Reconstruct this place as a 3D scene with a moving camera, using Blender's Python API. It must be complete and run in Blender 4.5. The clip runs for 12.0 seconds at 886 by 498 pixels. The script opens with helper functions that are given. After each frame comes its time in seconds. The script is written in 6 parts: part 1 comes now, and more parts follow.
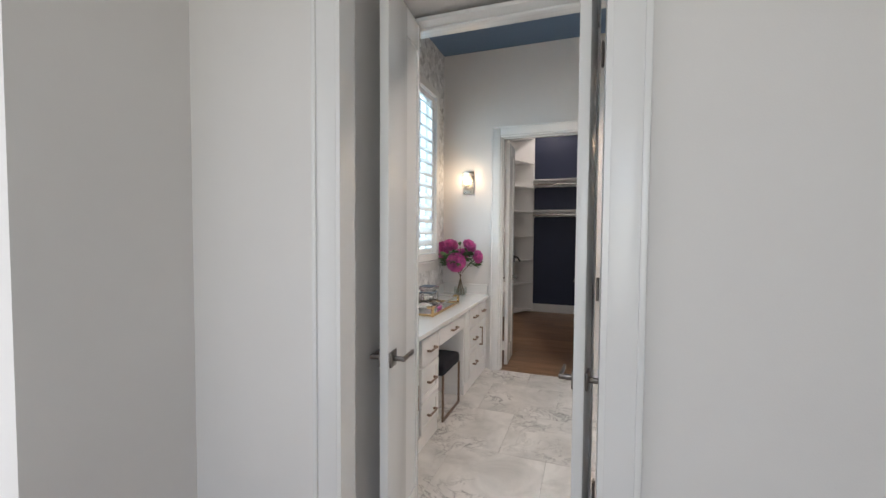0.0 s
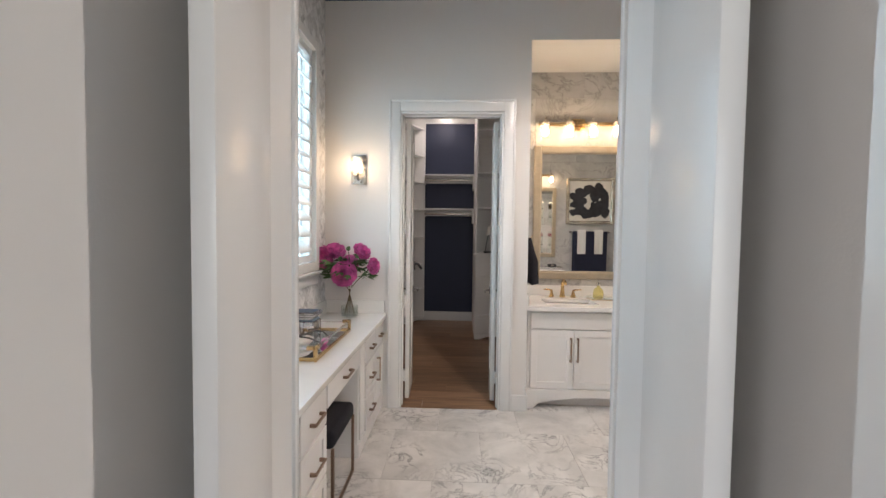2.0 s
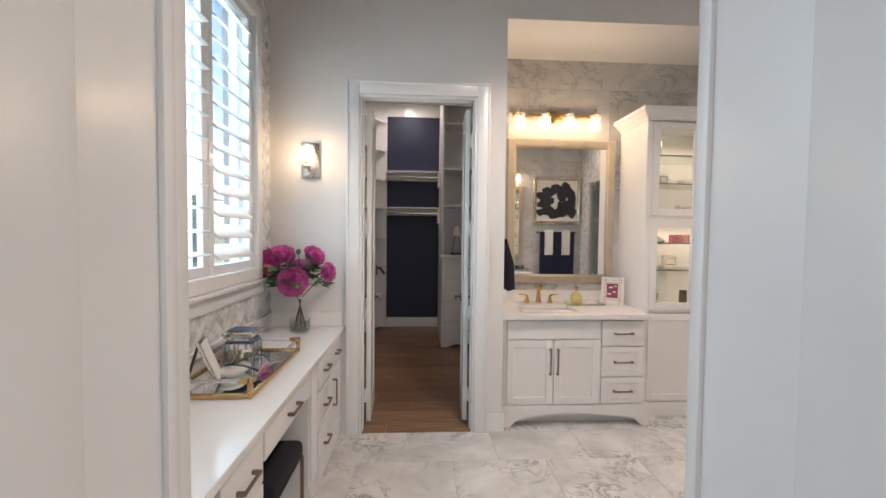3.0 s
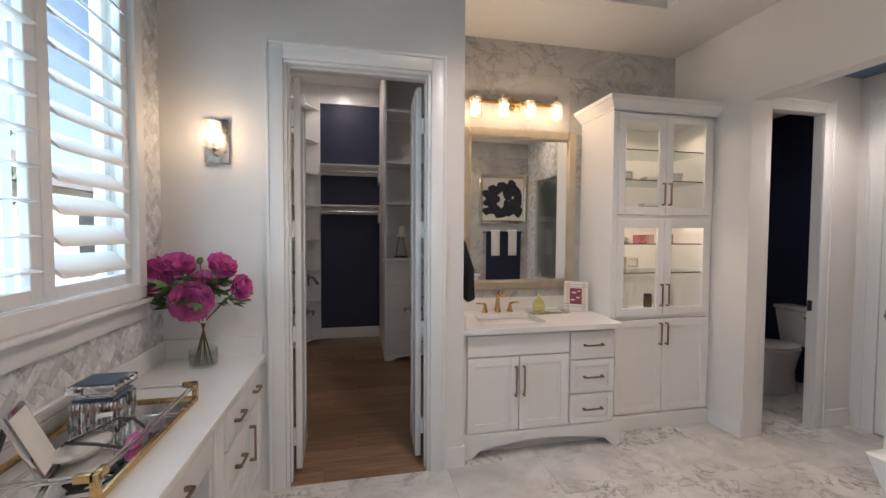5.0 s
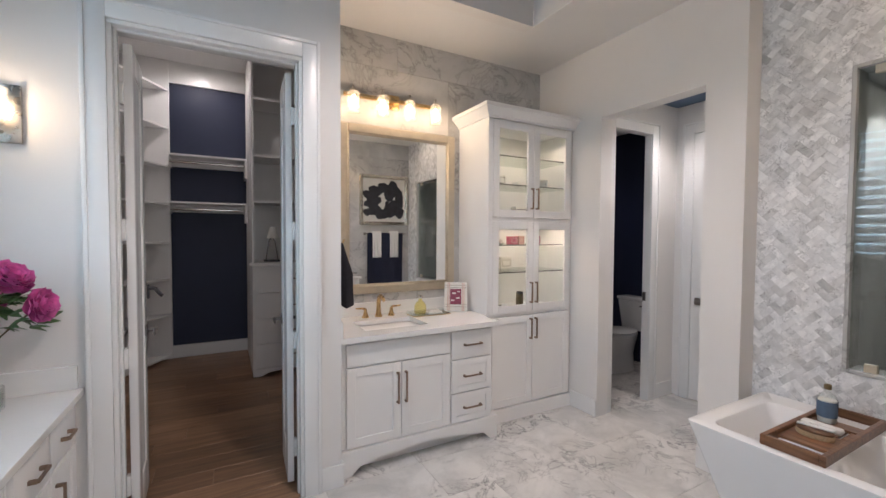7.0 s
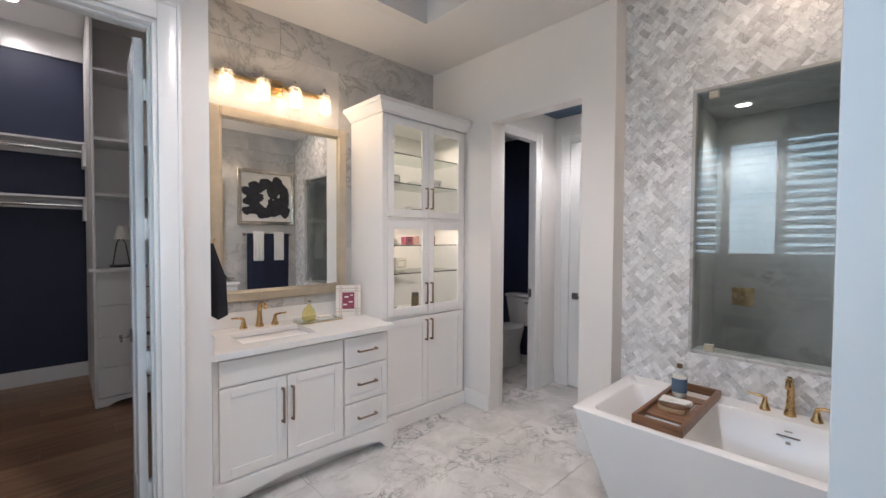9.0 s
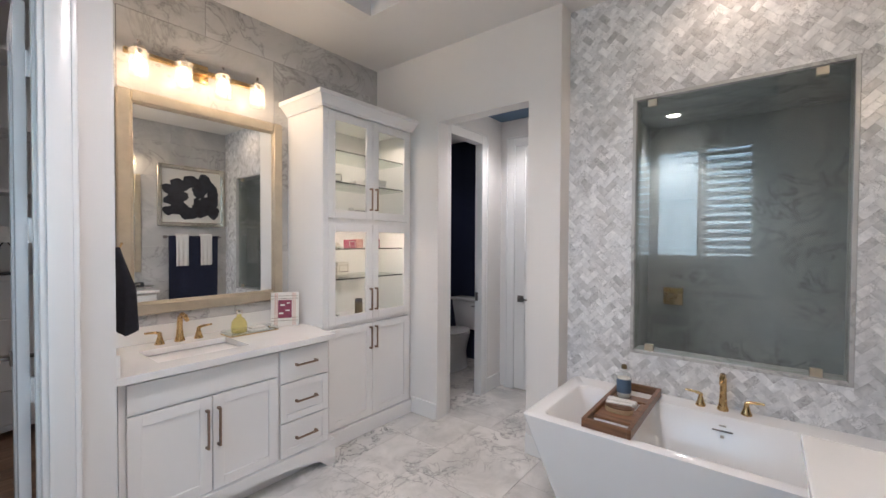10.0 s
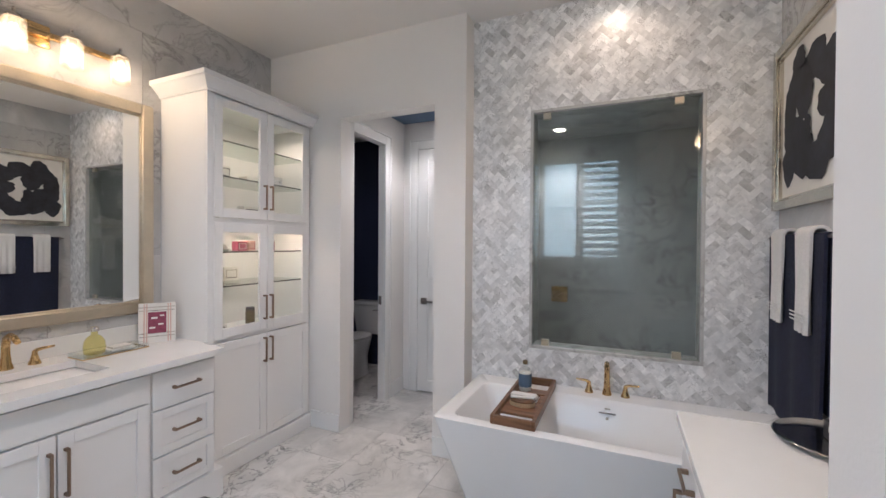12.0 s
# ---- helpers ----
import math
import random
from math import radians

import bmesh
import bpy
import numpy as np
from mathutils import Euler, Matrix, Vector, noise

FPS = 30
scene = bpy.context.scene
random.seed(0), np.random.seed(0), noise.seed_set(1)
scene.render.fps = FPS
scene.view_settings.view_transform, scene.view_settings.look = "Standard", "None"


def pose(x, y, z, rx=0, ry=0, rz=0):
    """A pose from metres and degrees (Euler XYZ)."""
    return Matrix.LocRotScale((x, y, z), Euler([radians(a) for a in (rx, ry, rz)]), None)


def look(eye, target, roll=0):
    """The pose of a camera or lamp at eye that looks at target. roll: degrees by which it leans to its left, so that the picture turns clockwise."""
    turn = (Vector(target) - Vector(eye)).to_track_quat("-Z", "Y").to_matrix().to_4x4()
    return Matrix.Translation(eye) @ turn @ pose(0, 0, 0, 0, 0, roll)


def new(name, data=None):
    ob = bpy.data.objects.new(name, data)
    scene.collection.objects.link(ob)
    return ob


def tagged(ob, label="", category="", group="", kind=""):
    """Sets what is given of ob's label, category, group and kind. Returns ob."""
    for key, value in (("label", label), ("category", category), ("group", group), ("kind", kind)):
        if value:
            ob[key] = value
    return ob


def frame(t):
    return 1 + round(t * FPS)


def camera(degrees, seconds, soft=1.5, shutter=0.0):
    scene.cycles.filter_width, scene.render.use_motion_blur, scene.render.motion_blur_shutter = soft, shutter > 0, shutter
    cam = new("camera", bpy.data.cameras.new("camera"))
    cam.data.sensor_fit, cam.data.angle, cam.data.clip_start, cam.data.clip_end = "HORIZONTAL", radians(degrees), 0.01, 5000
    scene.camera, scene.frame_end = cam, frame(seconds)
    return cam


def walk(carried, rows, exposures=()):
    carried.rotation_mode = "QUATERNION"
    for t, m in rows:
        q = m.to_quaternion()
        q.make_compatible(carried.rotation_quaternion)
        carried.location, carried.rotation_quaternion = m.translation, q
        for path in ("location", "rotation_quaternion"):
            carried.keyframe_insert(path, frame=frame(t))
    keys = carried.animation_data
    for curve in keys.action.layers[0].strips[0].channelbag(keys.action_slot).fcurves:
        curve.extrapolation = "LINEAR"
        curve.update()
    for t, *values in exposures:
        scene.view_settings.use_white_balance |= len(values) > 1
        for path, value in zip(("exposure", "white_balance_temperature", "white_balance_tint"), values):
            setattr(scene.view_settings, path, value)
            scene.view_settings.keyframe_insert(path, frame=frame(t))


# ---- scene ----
cam = camera(95.0, 12.0)
PATH = [
    (0, (0.170, 0.082, 1.440), (-0.508, 1.961, 1.360), 0.4),
    (0.5, (0.040, 0.323, 1.455), (-0.462, 2.256, 1.372), 0.6),
    (1, (-0.089, 0.534, 1.453), (-0.425, 2.504, 1.369), 0.7),
    (1.5, (-0.180, 0.722, 1.466), (-0.386, 2.711, 1.380), 0.7),
    (2, (-0.222, 0.934, 1.464), (-0.302, 2.931, 1.384), 0.7),
    (2.5, (-0.250, 1.132, 1.463), (-0.220, 3.130, 1.386), 0.7),
    (4.5, (-0.321, 1.760, 1.457), (-0.007, 3.734, 1.387), 0.3),
    (5, (-0.313, 1.822, 1.475), (0.103, 3.777, 1.400), 0.3),
    (5.5, (-0.304, 1.860, 1.471), (0.238, 3.784, 1.402), 0.3),
    (6, (-0.287, 1.886, 1.471), (0.399, 3.763, 1.403), 0.3),
    (6.5, (-0.273, 1.904, 1.473), (0.554, 3.723, 1.407), 0.3),
    (7, (-0.263, 1.915, 1.477), (0.690, 3.672, 1.412), 0.3),
    (9, (-0.210, 2.012, 1.463), (1.166, 3.462, 1.410), 0.3),
    (9.5, (-0.187, 2.079, 1.457), (1.289, 3.428, 1.416), 0.3),
    (10, (-0.142, 2.109, 1.465), (1.425, 3.356, 1.427), 0.3),
    (10.5, (-0.125, 2.144, 1.461), (1.523, 3.277, 1.429), 0.3),
    (11, (-0.121, 2.154, 1.466), (1.600, 3.174, 1.435), 0.3),
    (11.5, (-0.128, 2.176, 1.464), (1.650, 3.092, 1.439), 0.3),
    (12, (-0.138, 2.200, 1.463), (1.692, 3.009, 1.441), 0.4),
]
EXPOSURES = [(0, 1.14, 6550, 12), (1.5, 1.16, 6650, 13), (2.5, 1.28, 6800, 15), (4.5, 0.78, 6650, 16), (5.5, 0.86, 6600, 16), (7, 1.05, 6220, 15), (9, 1.13, 6060, 14), (12, 1.02, 5980, 14)]
walk(cam, [(t, look(eye, target, roll)) for t, eye, target, roll in PATH], EXPOSURES)

# ---- the plan, in metres ----
XL = -1.335            # wall with the shuttered window
YE = 4.263             # end wall with the closet door
YB = 4.92              # back of the vanity alcove
XA = 0.338             # alcove's west side
X1 = 2.41              # wall with the opening to the toilet hall
XH = 2.56              # herringbone wall
YJ = 3.165             # jog between the two
YD = 2.030             # inner face of the door wall
XE = 0.33              # end of the door wall, where the second vanity begins
YS = 1.44              # back of the second vanity's alcove
ZL, ZT = 3.01, 3.33    # low ceiling, tray ceiling

# ---- world, sun, large lights ----
world = bpy.data.worlds.new("sky")
scene.world = world
world.use_nodes = True
wn = world.node_tree.nodes
sky = wn.new("ShaderNodeTexSky")
sky.sky_type, sky.sun_disc = "NISHITA", False
sky.sun_elevation, sky.sun_rotation = radians(40), radians(117)
world.node_tree.links.new(sky.outputs[0], wn["Background"].inputs[0])
wn["Background"].inputs[1].default_value = 0.13

SUN = new("sun", bpy.data.lights.new("sun", "SUN"))
SUN.data.energy, SUN.data.angle, SUN.data.color = 4.5, radians(0.5), (1, 0.95, 0.87)
SUN.matrix_world = look((0, 0, 8), (-8.6, -4.4, 0))   # from behind the house


def area_lamp(name, at, to, sx, sy, watts, colour):
    d = bpy.data.lights.new(name, "AREA")
    d.shape, d.size, d.size_y, d.energy, d.color = "RECTANGLE", sx, sy, 3 * watts, colour
    ob = new(name, d)
    ob.matrix_world = look(at, to)
    return ob


def point_lamp(name, at, watts, colour, radius=0.03):
    d = bpy.data.lights.new(name, "POINT")
    d.energy, d.color, d.shadow_soft_size = 3 * watts, colour, radius
    ob = new(name, d)
    ob.location = at
    return ob


def spot_lamp(name, at, watts, colour, degrees=110):
    d = bpy.data.lights.new(name, "SPOT")
    d.energy, d.color, d.shadow_soft_size, d.spot_size, d.spot_blend = 3 * watts, colour, 0.045, radians(degrees), 0.6
    ob = new(name, d)
    ob.location = at
    return ob


WARM, SOFT = (1, 0.78, 0.58), (1, 0.92, 0.86)
area_lamp("daylight_bath", (XL - 0.14, 3.09, 2.01), (3, 3.09, 1.9), 1.72, 1.58, 6.4, (0.56, 0.82, 1.0))
# cool fill from behind the camera, set at an invented opening
area_lamp("fill_hall", (0.2, -2.35, 1.7), (0.2, 2, 1.5), 2.0, 2.2, 5.4, (0.92, 0.97, 1.0))
area_lamp("daylight_side_room", (-1.47, 0.28, 1.35), (1.0, 0.45, 1.3), 1.1, 1.9, 1.3, (0.93, 0.96, 1.0))
for bx_, by_ in ((0.565, 4.79), (0.785, 4.79), (1.003, 4.79), (1.223, 4.79)):
    point_lamp("vanity_bulb", (bx_, by_, 2.40), 0.105, WARM, 0.02)
for bx_ in (0.95, 1.17, 1.39):
    point_lamp("vanity_bulb", (bx_, YS + 0.13, 2.40), 0.12, WARM, 0.02)
point_lamp("sconce_bulb", (-1.052, 4.163, 1.987), 0.11, WARM, 0.02)
spot_lamp("downlight_tub", (2.30, 2.25, ZL - 0.02), 1.2, (1, 0.74, 0.52), 150)
spot_lamp("downlight_closet", (-0.485, 7.13, 3.48), 3.4, SOFT, 172)
spot_lamp("downlight_closet", (-0.485, 5.55, 3.48), 3.0, SOFT, 165)
spot_lamp("downlight_shower", (4.02, 2.78, 2.59), 5.5, SOFT, 120)
spot_lamp("downlight_toilet_hall", (3.0, 3.75, 2.64), 4.0, SOFT, 130)
# unseen source, added because the toilet is lit warmly from above
spot_lamp("assumed_downlight_toilet", (3.1, 4.95, 2.70), 2.2, SOFT, 130)
# added fill from the tray ceiling; no fixture is known there
spot_lamp("fill_room", (0.6, 3.0, ZT - 0.02), 18.5, (1, 0.875, 0.79), 132)
for cz in (2.28, 1.585):
    area_lamp("cabinet_light", (1.98, 4.62, cz), (1.98, 4.62, 0), 0.6, 0.05, 0.4, WARM)

# ---- materials ----
def material(name, colour, rough=0.5, metal=0.0, spec=0.5, coat=0.0):
    m = bpy.data.materials.new(name)
    m.use_nodes = True
    b = m.node_tree.nodes["Principled BSDF"]
    b.inputs["Base Color"].default_value = (*colour, 1)
    b.inputs["Roughness"].default_value = rough
    b.inputs["Metallic"].default_value = metal
    b.inputs["Specular IOR Level"].default_value = spec
    b.inputs["Coat Weight"].default_value = coat
    return m


def node(m, kind, **inputs):
    n = m.node_tree.nodes.new(kind)
    for key, v in inputs.items():
        n.inputs[key.replace("_", " ")].default_value = v
    return n


def wire(m, a, ai, b, bi):
    m.node_tree.links.new(a.outputs[ai], b.inputs[bi])


def coords(m, scale=(1, 1, 1), shuffle=False):
    """Object coordinates in metres; shuffle: shifted piece by piece."""
    tc = node(m, "ShaderNodeTexCoord")
    mp = node(m, "ShaderNodeMapping")
    mp.inputs["Scale"].default_value = scale
    wire(m, tc, "Object", mp, "Vector")
    if shuffle:
        oi = node(m, "ShaderNodeObjectInfo")
        geo = node(m, "ShaderNodeNewGeometry")
        add = node(m, "ShaderNodeMath")
        wire(m, oi, "Random", add, 0)
        wire(m, geo, "Random Per Island", add, 1)
        mul = node(m, "ShaderNodeVectorMath")
        mul.operation = "SCALE"
        mul.inputs[0].default_value = (37.0, 21.0, 53.0)
        wire(m, add, 0, mul, "Scale")
        wire(m, mul, 0, mp, "Location")
    return mp


def ramp(m, stops):
    r = node(m, "ShaderNodeValToRGB")
    e = r.color_ramp.elements
    while len(e) < len(stops):
        e.new(0.5)
    for el, (p, c) in zip(e, stops):
        el.position, el.color = p, (*c, 1)
    return r


def bump(m, source, out, strength, distance):
    b = node(m, "ShaderNodeBump", Strength=strength, Distance=distance)
    wire(m, source, out, b, "Height")
    wire(m, b, "Normal", m.node_tree.nodes["Principled BSDF"], "Normal")


def mottled(name, colour, rough, vary=0.06, scale=3.0, grain=0.0, grain_scale=250.0, metal=0.0, spec=0.5, coat=0.0):
    """Plain finish with faint patches, uneven gloss and a fine relief."""
    m = material(name, colour, rough, metal, spec, coat)
    b = m.node_tree.nodes["Principled BSDF"]
    mp = coords(m)
    n = node(m, "ShaderNodeTexNoise", Scale=scale, Detail=5.0, Roughness=0.6)
    wire(m, mp, 0, n, "Vector")
    r = ramp(m, [(0.3, tuple(c * (1 - vary) for c in colour)), (0.7, tuple(min(1, c * (1 + vary)) for c in colour))])
    wire(m, n, "Fac", r, "Fac")
    wire(m, r, "Color", b, "Base Color")
    mr = node(m, "ShaderNodeMapRange")
    mr.inputs["To Min"].default_value, mr.inputs["To Max"].default_value = max(0.02, rough - 0.07), min(1, rough + 0.07)
    wire(m, n, "Fac", mr, "Value")
    wire(m, mr, 0, b, "Roughness")
    if grain:
        g = node(m, "ShaderNodeTexNoise", Scale=grain_scale, Detail=2.0)
        wire(m, mp, 0, g, "Vector")
        bump(m, g, "Fac", grain, 0.002)
    return m


def marble(name, base, grey, vein, rough, scale=1.0, shuffle=True, tone=0.0, veins=1.0):
    m = material(name, base, rough)
    b = m.node_tree.nodes["Principled BSDF"]
    mp = coords(m, (scale, scale, scale), shuffle)
    cloud = node(m, "ShaderNodeTexNoise", Scale=1.6, Detail=7.0, Roughness=0.62, Distortion=0.6)
    wire(m, mp, 0, cloud, "Vector")
    r1 = ramp(m, [(0.38, base), (0.68, grey)])
    wire(m, cloud, "Fac", r1, "Fac")
    warp = node(m, "ShaderNodeTexNoise", Scale=2.2, Detail=6.0, Roughness=0.65, Distortion=1.3)
    wire(m, mp, 0, warp, "Vector")
    off = node(m, "ShaderNodeMath")
    off.operation = "SUBTRACT"
    off.inputs[1].default_value = 0.5
    wire(m, warp, "Fac", off, 0)
    ab = node(m, "ShaderNodeMath")
    ab.operation = "ABSOLUTE"
    wire(m, off, 0, ab, 0)
    gate = node(m, "ShaderNodeTexNoise", Scale=1.1, Detail=3.0)
    wire(m, mp, 0, gate, "Vector")
    r2 = ramp(m, [(0.0, (1, 1, 1)), (0.012, (0.45, 0.45, 0.45)), (0.04, (0, 0, 0))])
    wire(m, ab, 0, r2, "Fac")
    r3 = ramp(m, [(0.45, (0, 0, 0)), (0.62, (veins, veins, veins))])
    wire(m, gate, "Fac", r3, "Fac")
    mul = node(m, "ShaderNodeMath")
    mul.operation = "MULTIPLY"
    wire(m, r2, "Color", mul, 0)
    wire(m, r3, "Color", mul, 1)
    mix = node(m, "ShaderNodeMix")
    mix.data_type = "RGBA"
    wire(m, mul, 0, mix, "Factor")
    wire(m, r1, "Color", mix, 6)
    mix.inputs[7].default_value = (*vein, 1)
    last = mix
    if tone:
        oi = node(m, "ShaderNodeObjectInfo")
        geo = node(m, "ShaderNodeNewGeometry")
        add = node(m, "ShaderNodeMath")
        wire(m, oi, "Random", add, 0)
        wire(m, geo, "Random Per Island", add, 1)
        fr = node(m, "ShaderNodeMath")
        fr.operation = "FRACT"
        wire(m, add, 0, fr, 0)
        skew = node(m, "ShaderNodeMath")
        skew.operation = "POWER"
        skew.inputs[1].default_value = 0.55
        wire(m, fr, 0, skew, 0)
        mr = node(m, "ShaderNodeMapRange")
        mr.inputs["To Min"].default_value, mr.inputs["To Max"].default_value = 1 - tone, 1 + tone * 0.25
        wire(m, skew, 0, mr, "Value")
        hsv = node(m, "ShaderNodeHueSaturation")
        wire(m, mr, 0, hsv, "Value")
        wire(m, mix, 2, hsv, "Color")
        wire(m, hsv, 0, b, "Base Color")
    else:
        wire(m, last, 2, b, "Base Color")
    return m


def wood(name, dark, light, rough, along="x", scale=1.0, shuffle=True):
    m = material(name, light, rough)
    b = m.node_tree.nodes["Principled BSDF"]
    s = {"x": (1.2, 16, 16), "y": (16, 1.2, 16), "z": (16, 16, 1.2)}[along]
    mp = coords(m, tuple(v * scale for v in s), shuffle)
    n = node(m, "ShaderNodeTexNoise", Scale=2.0, Detail=6.0, Roughness=0.6, Distortion=0.4)
    wire(m, mp, 0, n, "Vector")
    r = ramp(m, [(0.3, dark), (0.68, light)])
    wire(m, n, "Fac", r, "Fac")
    oi = node(m, "ShaderNodeObjectInfo")
    mr = node(m, "ShaderNodeMapRange")
    mr.inputs["To Min"].default_value, mr.inputs["To Max"].default_value = 0.72, 1.2
    wire(m, oi, "Random", mr, "Value")
    hsv = node(m, "ShaderNodeHueSaturation")
    wire(m, mr, 0, hsv, "Value")
    wire(m, r, "Color", hsv, "Color")
    wire(m, hsv, 0, b, "Base Color")
    bump(m, n, "Fac", 0.15, 0.001)
    return m


def emitter(name, colour, strength):
    m = material(name, colour, 0.4)
    b = m.node_tree.nodes["Principled BSDF"]
    b.inputs["Emission Color"].default_value = (*colour, 1)
    b.inputs["Emission Strength"].default_value = strength
    return m


def clear_glass(name, tint=(0.97, 0.985, 0.98), gloss=1.0, ior=1.45):
    """Thin pane: sees straight through, mirrors by Fresnel."""
    m = bpy.data.materials.new(name)
    m.use_nodes = True
    nt = m.node_tree
    nt.nodes.remove(nt.nodes["Principled BSDF"])
    tr = node(m, "ShaderNodeBsdfTransparent")
    tr.inputs[0].default_value = (*tint, 1)
    gl = node(m, "ShaderNodeBsdfGlossy")
    gl.inputs["Roughness"].default_value = 0.0
    lw = node(m, "ShaderNodeLayerWeight", Blend=0.5)
    f0 = ((ior - 1) / (ior + 1)) ** 2
    pw = node(m, "ShaderNodeMath")
    pw.operation = "POWER"
    pw.inputs[1].default_value = 5.0
    wire(m, lw, "Facing", pw, 0)
    mul = node(m, "ShaderNodeMath")
    mul.operation = "MULTIPLY_ADD"
    mul.inputs[1].default_value, mul.inputs[2].default_value = (1 - f0) * gloss, f0 * gloss
    wire(m, pw, 0, mul, 0)
    mx = node(m, "ShaderNodeMixShader")
    wire(m, mul, 0, mx, 0)
    wire(m, tr, 0, mx, 1)
    wire(m, gl, 0, mx, 2)
    wire(m, mx, 0, nt.nodes["Material Output"], "Surface")
    return m


def solid_glass(name, colour=(1, 1, 1), rough=0.0, ior=1.49):
    m = material(name, colour, rough)
    b = m.node_tree.nodes["Principled BSDF"]
    b.inputs["Transmission Weight"].default_value = 1.0
    b.inputs["IOR"].default_value = ior
    return m


def seeded_glass(name, haze):
    """Glass full of tiny seeds: mostly clear, but it scatters part of the light inside it."""
    m = clear_glass(name, (0.98, 0.96, 0.92), 1.2)
    nt = m.node_tree
    old = nt.nodes["Material Output"].inputs["Surface"].links[0].from_node
    tl = node(m, "ShaderNodeBsdfTranslucent")
    tl.inputs[0].default_value = (0.95, 0.92, 0.88, 1)
    mp = coords(m, (1, 1, 0.25))
    n = node(m, "ShaderNodeTexNoise", Scale=170.0, Detail=2.0)
    wire(m, mp, 0, n, "Vector")
    mr = node(m, "ShaderNodeMapRange")
    mr.inputs["From Min"].default_value, mr.inputs["From Max"].default_value = 0.35, 0.65
    mr.inputs["To Min"].default_value, mr.inputs["To Max"].default_value = haze * 0.5, haze * 1.5
    wire(m, n, "Fac", mr, "Value")
    mx = node(m, "ShaderNodeMixShader")
    wire(m, mr, 0, mx, 0)
    wire(m, old, 0, mx, 1)
    wire(m, tl, 0, mx, 2)
    wire(m, mx, 0, nt.nodes["Material Output"], "Surface")
    return m


WALL = mottled("wall_paint", (0.74, 0.72, 0.70), 0.62, 0.025, 1.3, 0.12, 180)
CEIL = mottled("ceiling_paint", (0.76, 0.745, 0.73), 0.75, 0.02, 1.3, 0.15, 160)
BLUE = mottled("blue_ceiling_paint", (0.095, 0.155, 0.245), 0.6, 0.05, 1.5, 0.15, 160)
TRIM = mottled("trim_paint", (0.79, 0.785, 0.775), 0.24, 0.015, 2.0, 0.03, 90)
CAB = mottled("cabinet_paint", (0.80, 0.79, 0.78), 0.3, 0.015, 2.0, 0.03, 120)
NAVY = mottled("navy_paint", (0.018, 0.025, 0.060), 0.55, 0.08, 1.5, 0.12, 160)
FLOOR = marble("floor_marble", (0.71, 0.69, 0.665), (0.50, 0.49, 0.475), (0.20, 0.20, 0.20), 0.17, 2.0)
SLAB = marble("wall_marble", (0.57, 0.565, 0.555), (0.42, 0.418, 0.415), (0.22, 0.215, 0.21), 0.2, 1.2, True, 0, 0.75)
SLABD = marble("shower_marble", (0.58, 0.585, 0.58), (0.45, 0.46, 0.455), (0.20, 0.205, 0.20), 0.25, 1.3, True, 0, 0.7)
MOSAIC = marble("mosaic_marble", (0.86, 0.86, 0.86), (0.60, 0.605, 0.615), (0.24, 0.24, 0.25), 0.24, 9.0, True, 0.34, 0.8)
GROUT = mottled("grout", (0.64, 0.635, 0.625), 0.85, 0.06, 20, 0.3, 300)
QUARTZ = mottled("quartz_top", (0.80, 0.795, 0.78), 0.1, 0.02, 6, 0, 250, 0, 0.5)
PORCELAIN = mottled("white_porcelain", (0.84, 0.835, 0.82), 0.08, 0.01, 3)
ACRYLIC = mottled("white_acrylic", (0.85, 0.85, 0.85), 0.12, 0.01, 3)
OAK = wood("oak_floor", (0.14, 0.075, 0.04), (0.30, 0.175, 0.10), 0.35, "x")
TEAK = wood("teak", (0.10, 0.045, 0.02), (0.24, 0.115, 0.055), 0.4, "y", 2.0, False)
BRASS = mottled("brushed_gold", (0.62, 0.42, 0.20), 0.26, 0.06, 30, 0.05, 400, 1.0)
BRONZE = mottled("bronze_pull", (0.30, 0.215, 0.16), 0.34, 0.08, 40, 0.05, 400, 1.0)
NICKEL = mottled("satin_nickel", (0.50, 0.46, 0.41), 0.28, 0.06, 30, 0.05, 400, 1.0)
PEWTER = mottled("dark_pewter", (0.22, 0.20, 0.19), 0.35, 0.06, 40, 0.05, 400, 1.0)
CHAMPAGNE = mottled("champagne_frame", (0.56, 0.49, 0.38), 0.36, 0.08, 12, 0.15, 300, 0.75)
SILVERLEAF = mottled("silver_leaf_frame", (0.62, 0.58, 0.50), 0.2, 0.12, 12, 0.15, 200, 1.0)
CHROME = mottled("chrome", (0.72, 0.70, 0.67), 0.12, 0.03, 20, 0, 250, 1.0)
MIRROR = material("mirror_silver", (0.86, 0.87, 0.86), 0.0, 1.0)
PANE = clear_glass("clear_pane")
SMOKE = clear_glass("shower_pane", (0.86, 0.90, 0.89), 1.25, 1.52)
SHELFGLASS = clear_glass("shelf_glass", (0.88, 0.94, 0.91), 1.0)
VASEGLASS = clear_glass("vase_glass", (0.95, 0.97, 0.96), 1.3, 1.5)
CRYSTAL = solid_glass("crystal", (0.97, 0.98, 1.0))
LUCITE = solid_glass("lucite", (0.98, 0.98, 0.98), 0.02)
AMBER = clear_glass("amber_liquid", (0.94, 0.89, 0.58), 1.2)
SHADEGLASS = seeded_glass("lamp_shade_glass", 0.07)
BULB = emitter("bulb_glow", (1, 0.76, 0.48), 11.0)
DISC = emitter("downlight_glow", (1, 0.88, 0.72), 9.0)
BLACKCLOTH = mottled("black_velvet", (0.012, 0.012, 0.018), 0.95, 0.3, 60, 0.5, 500)
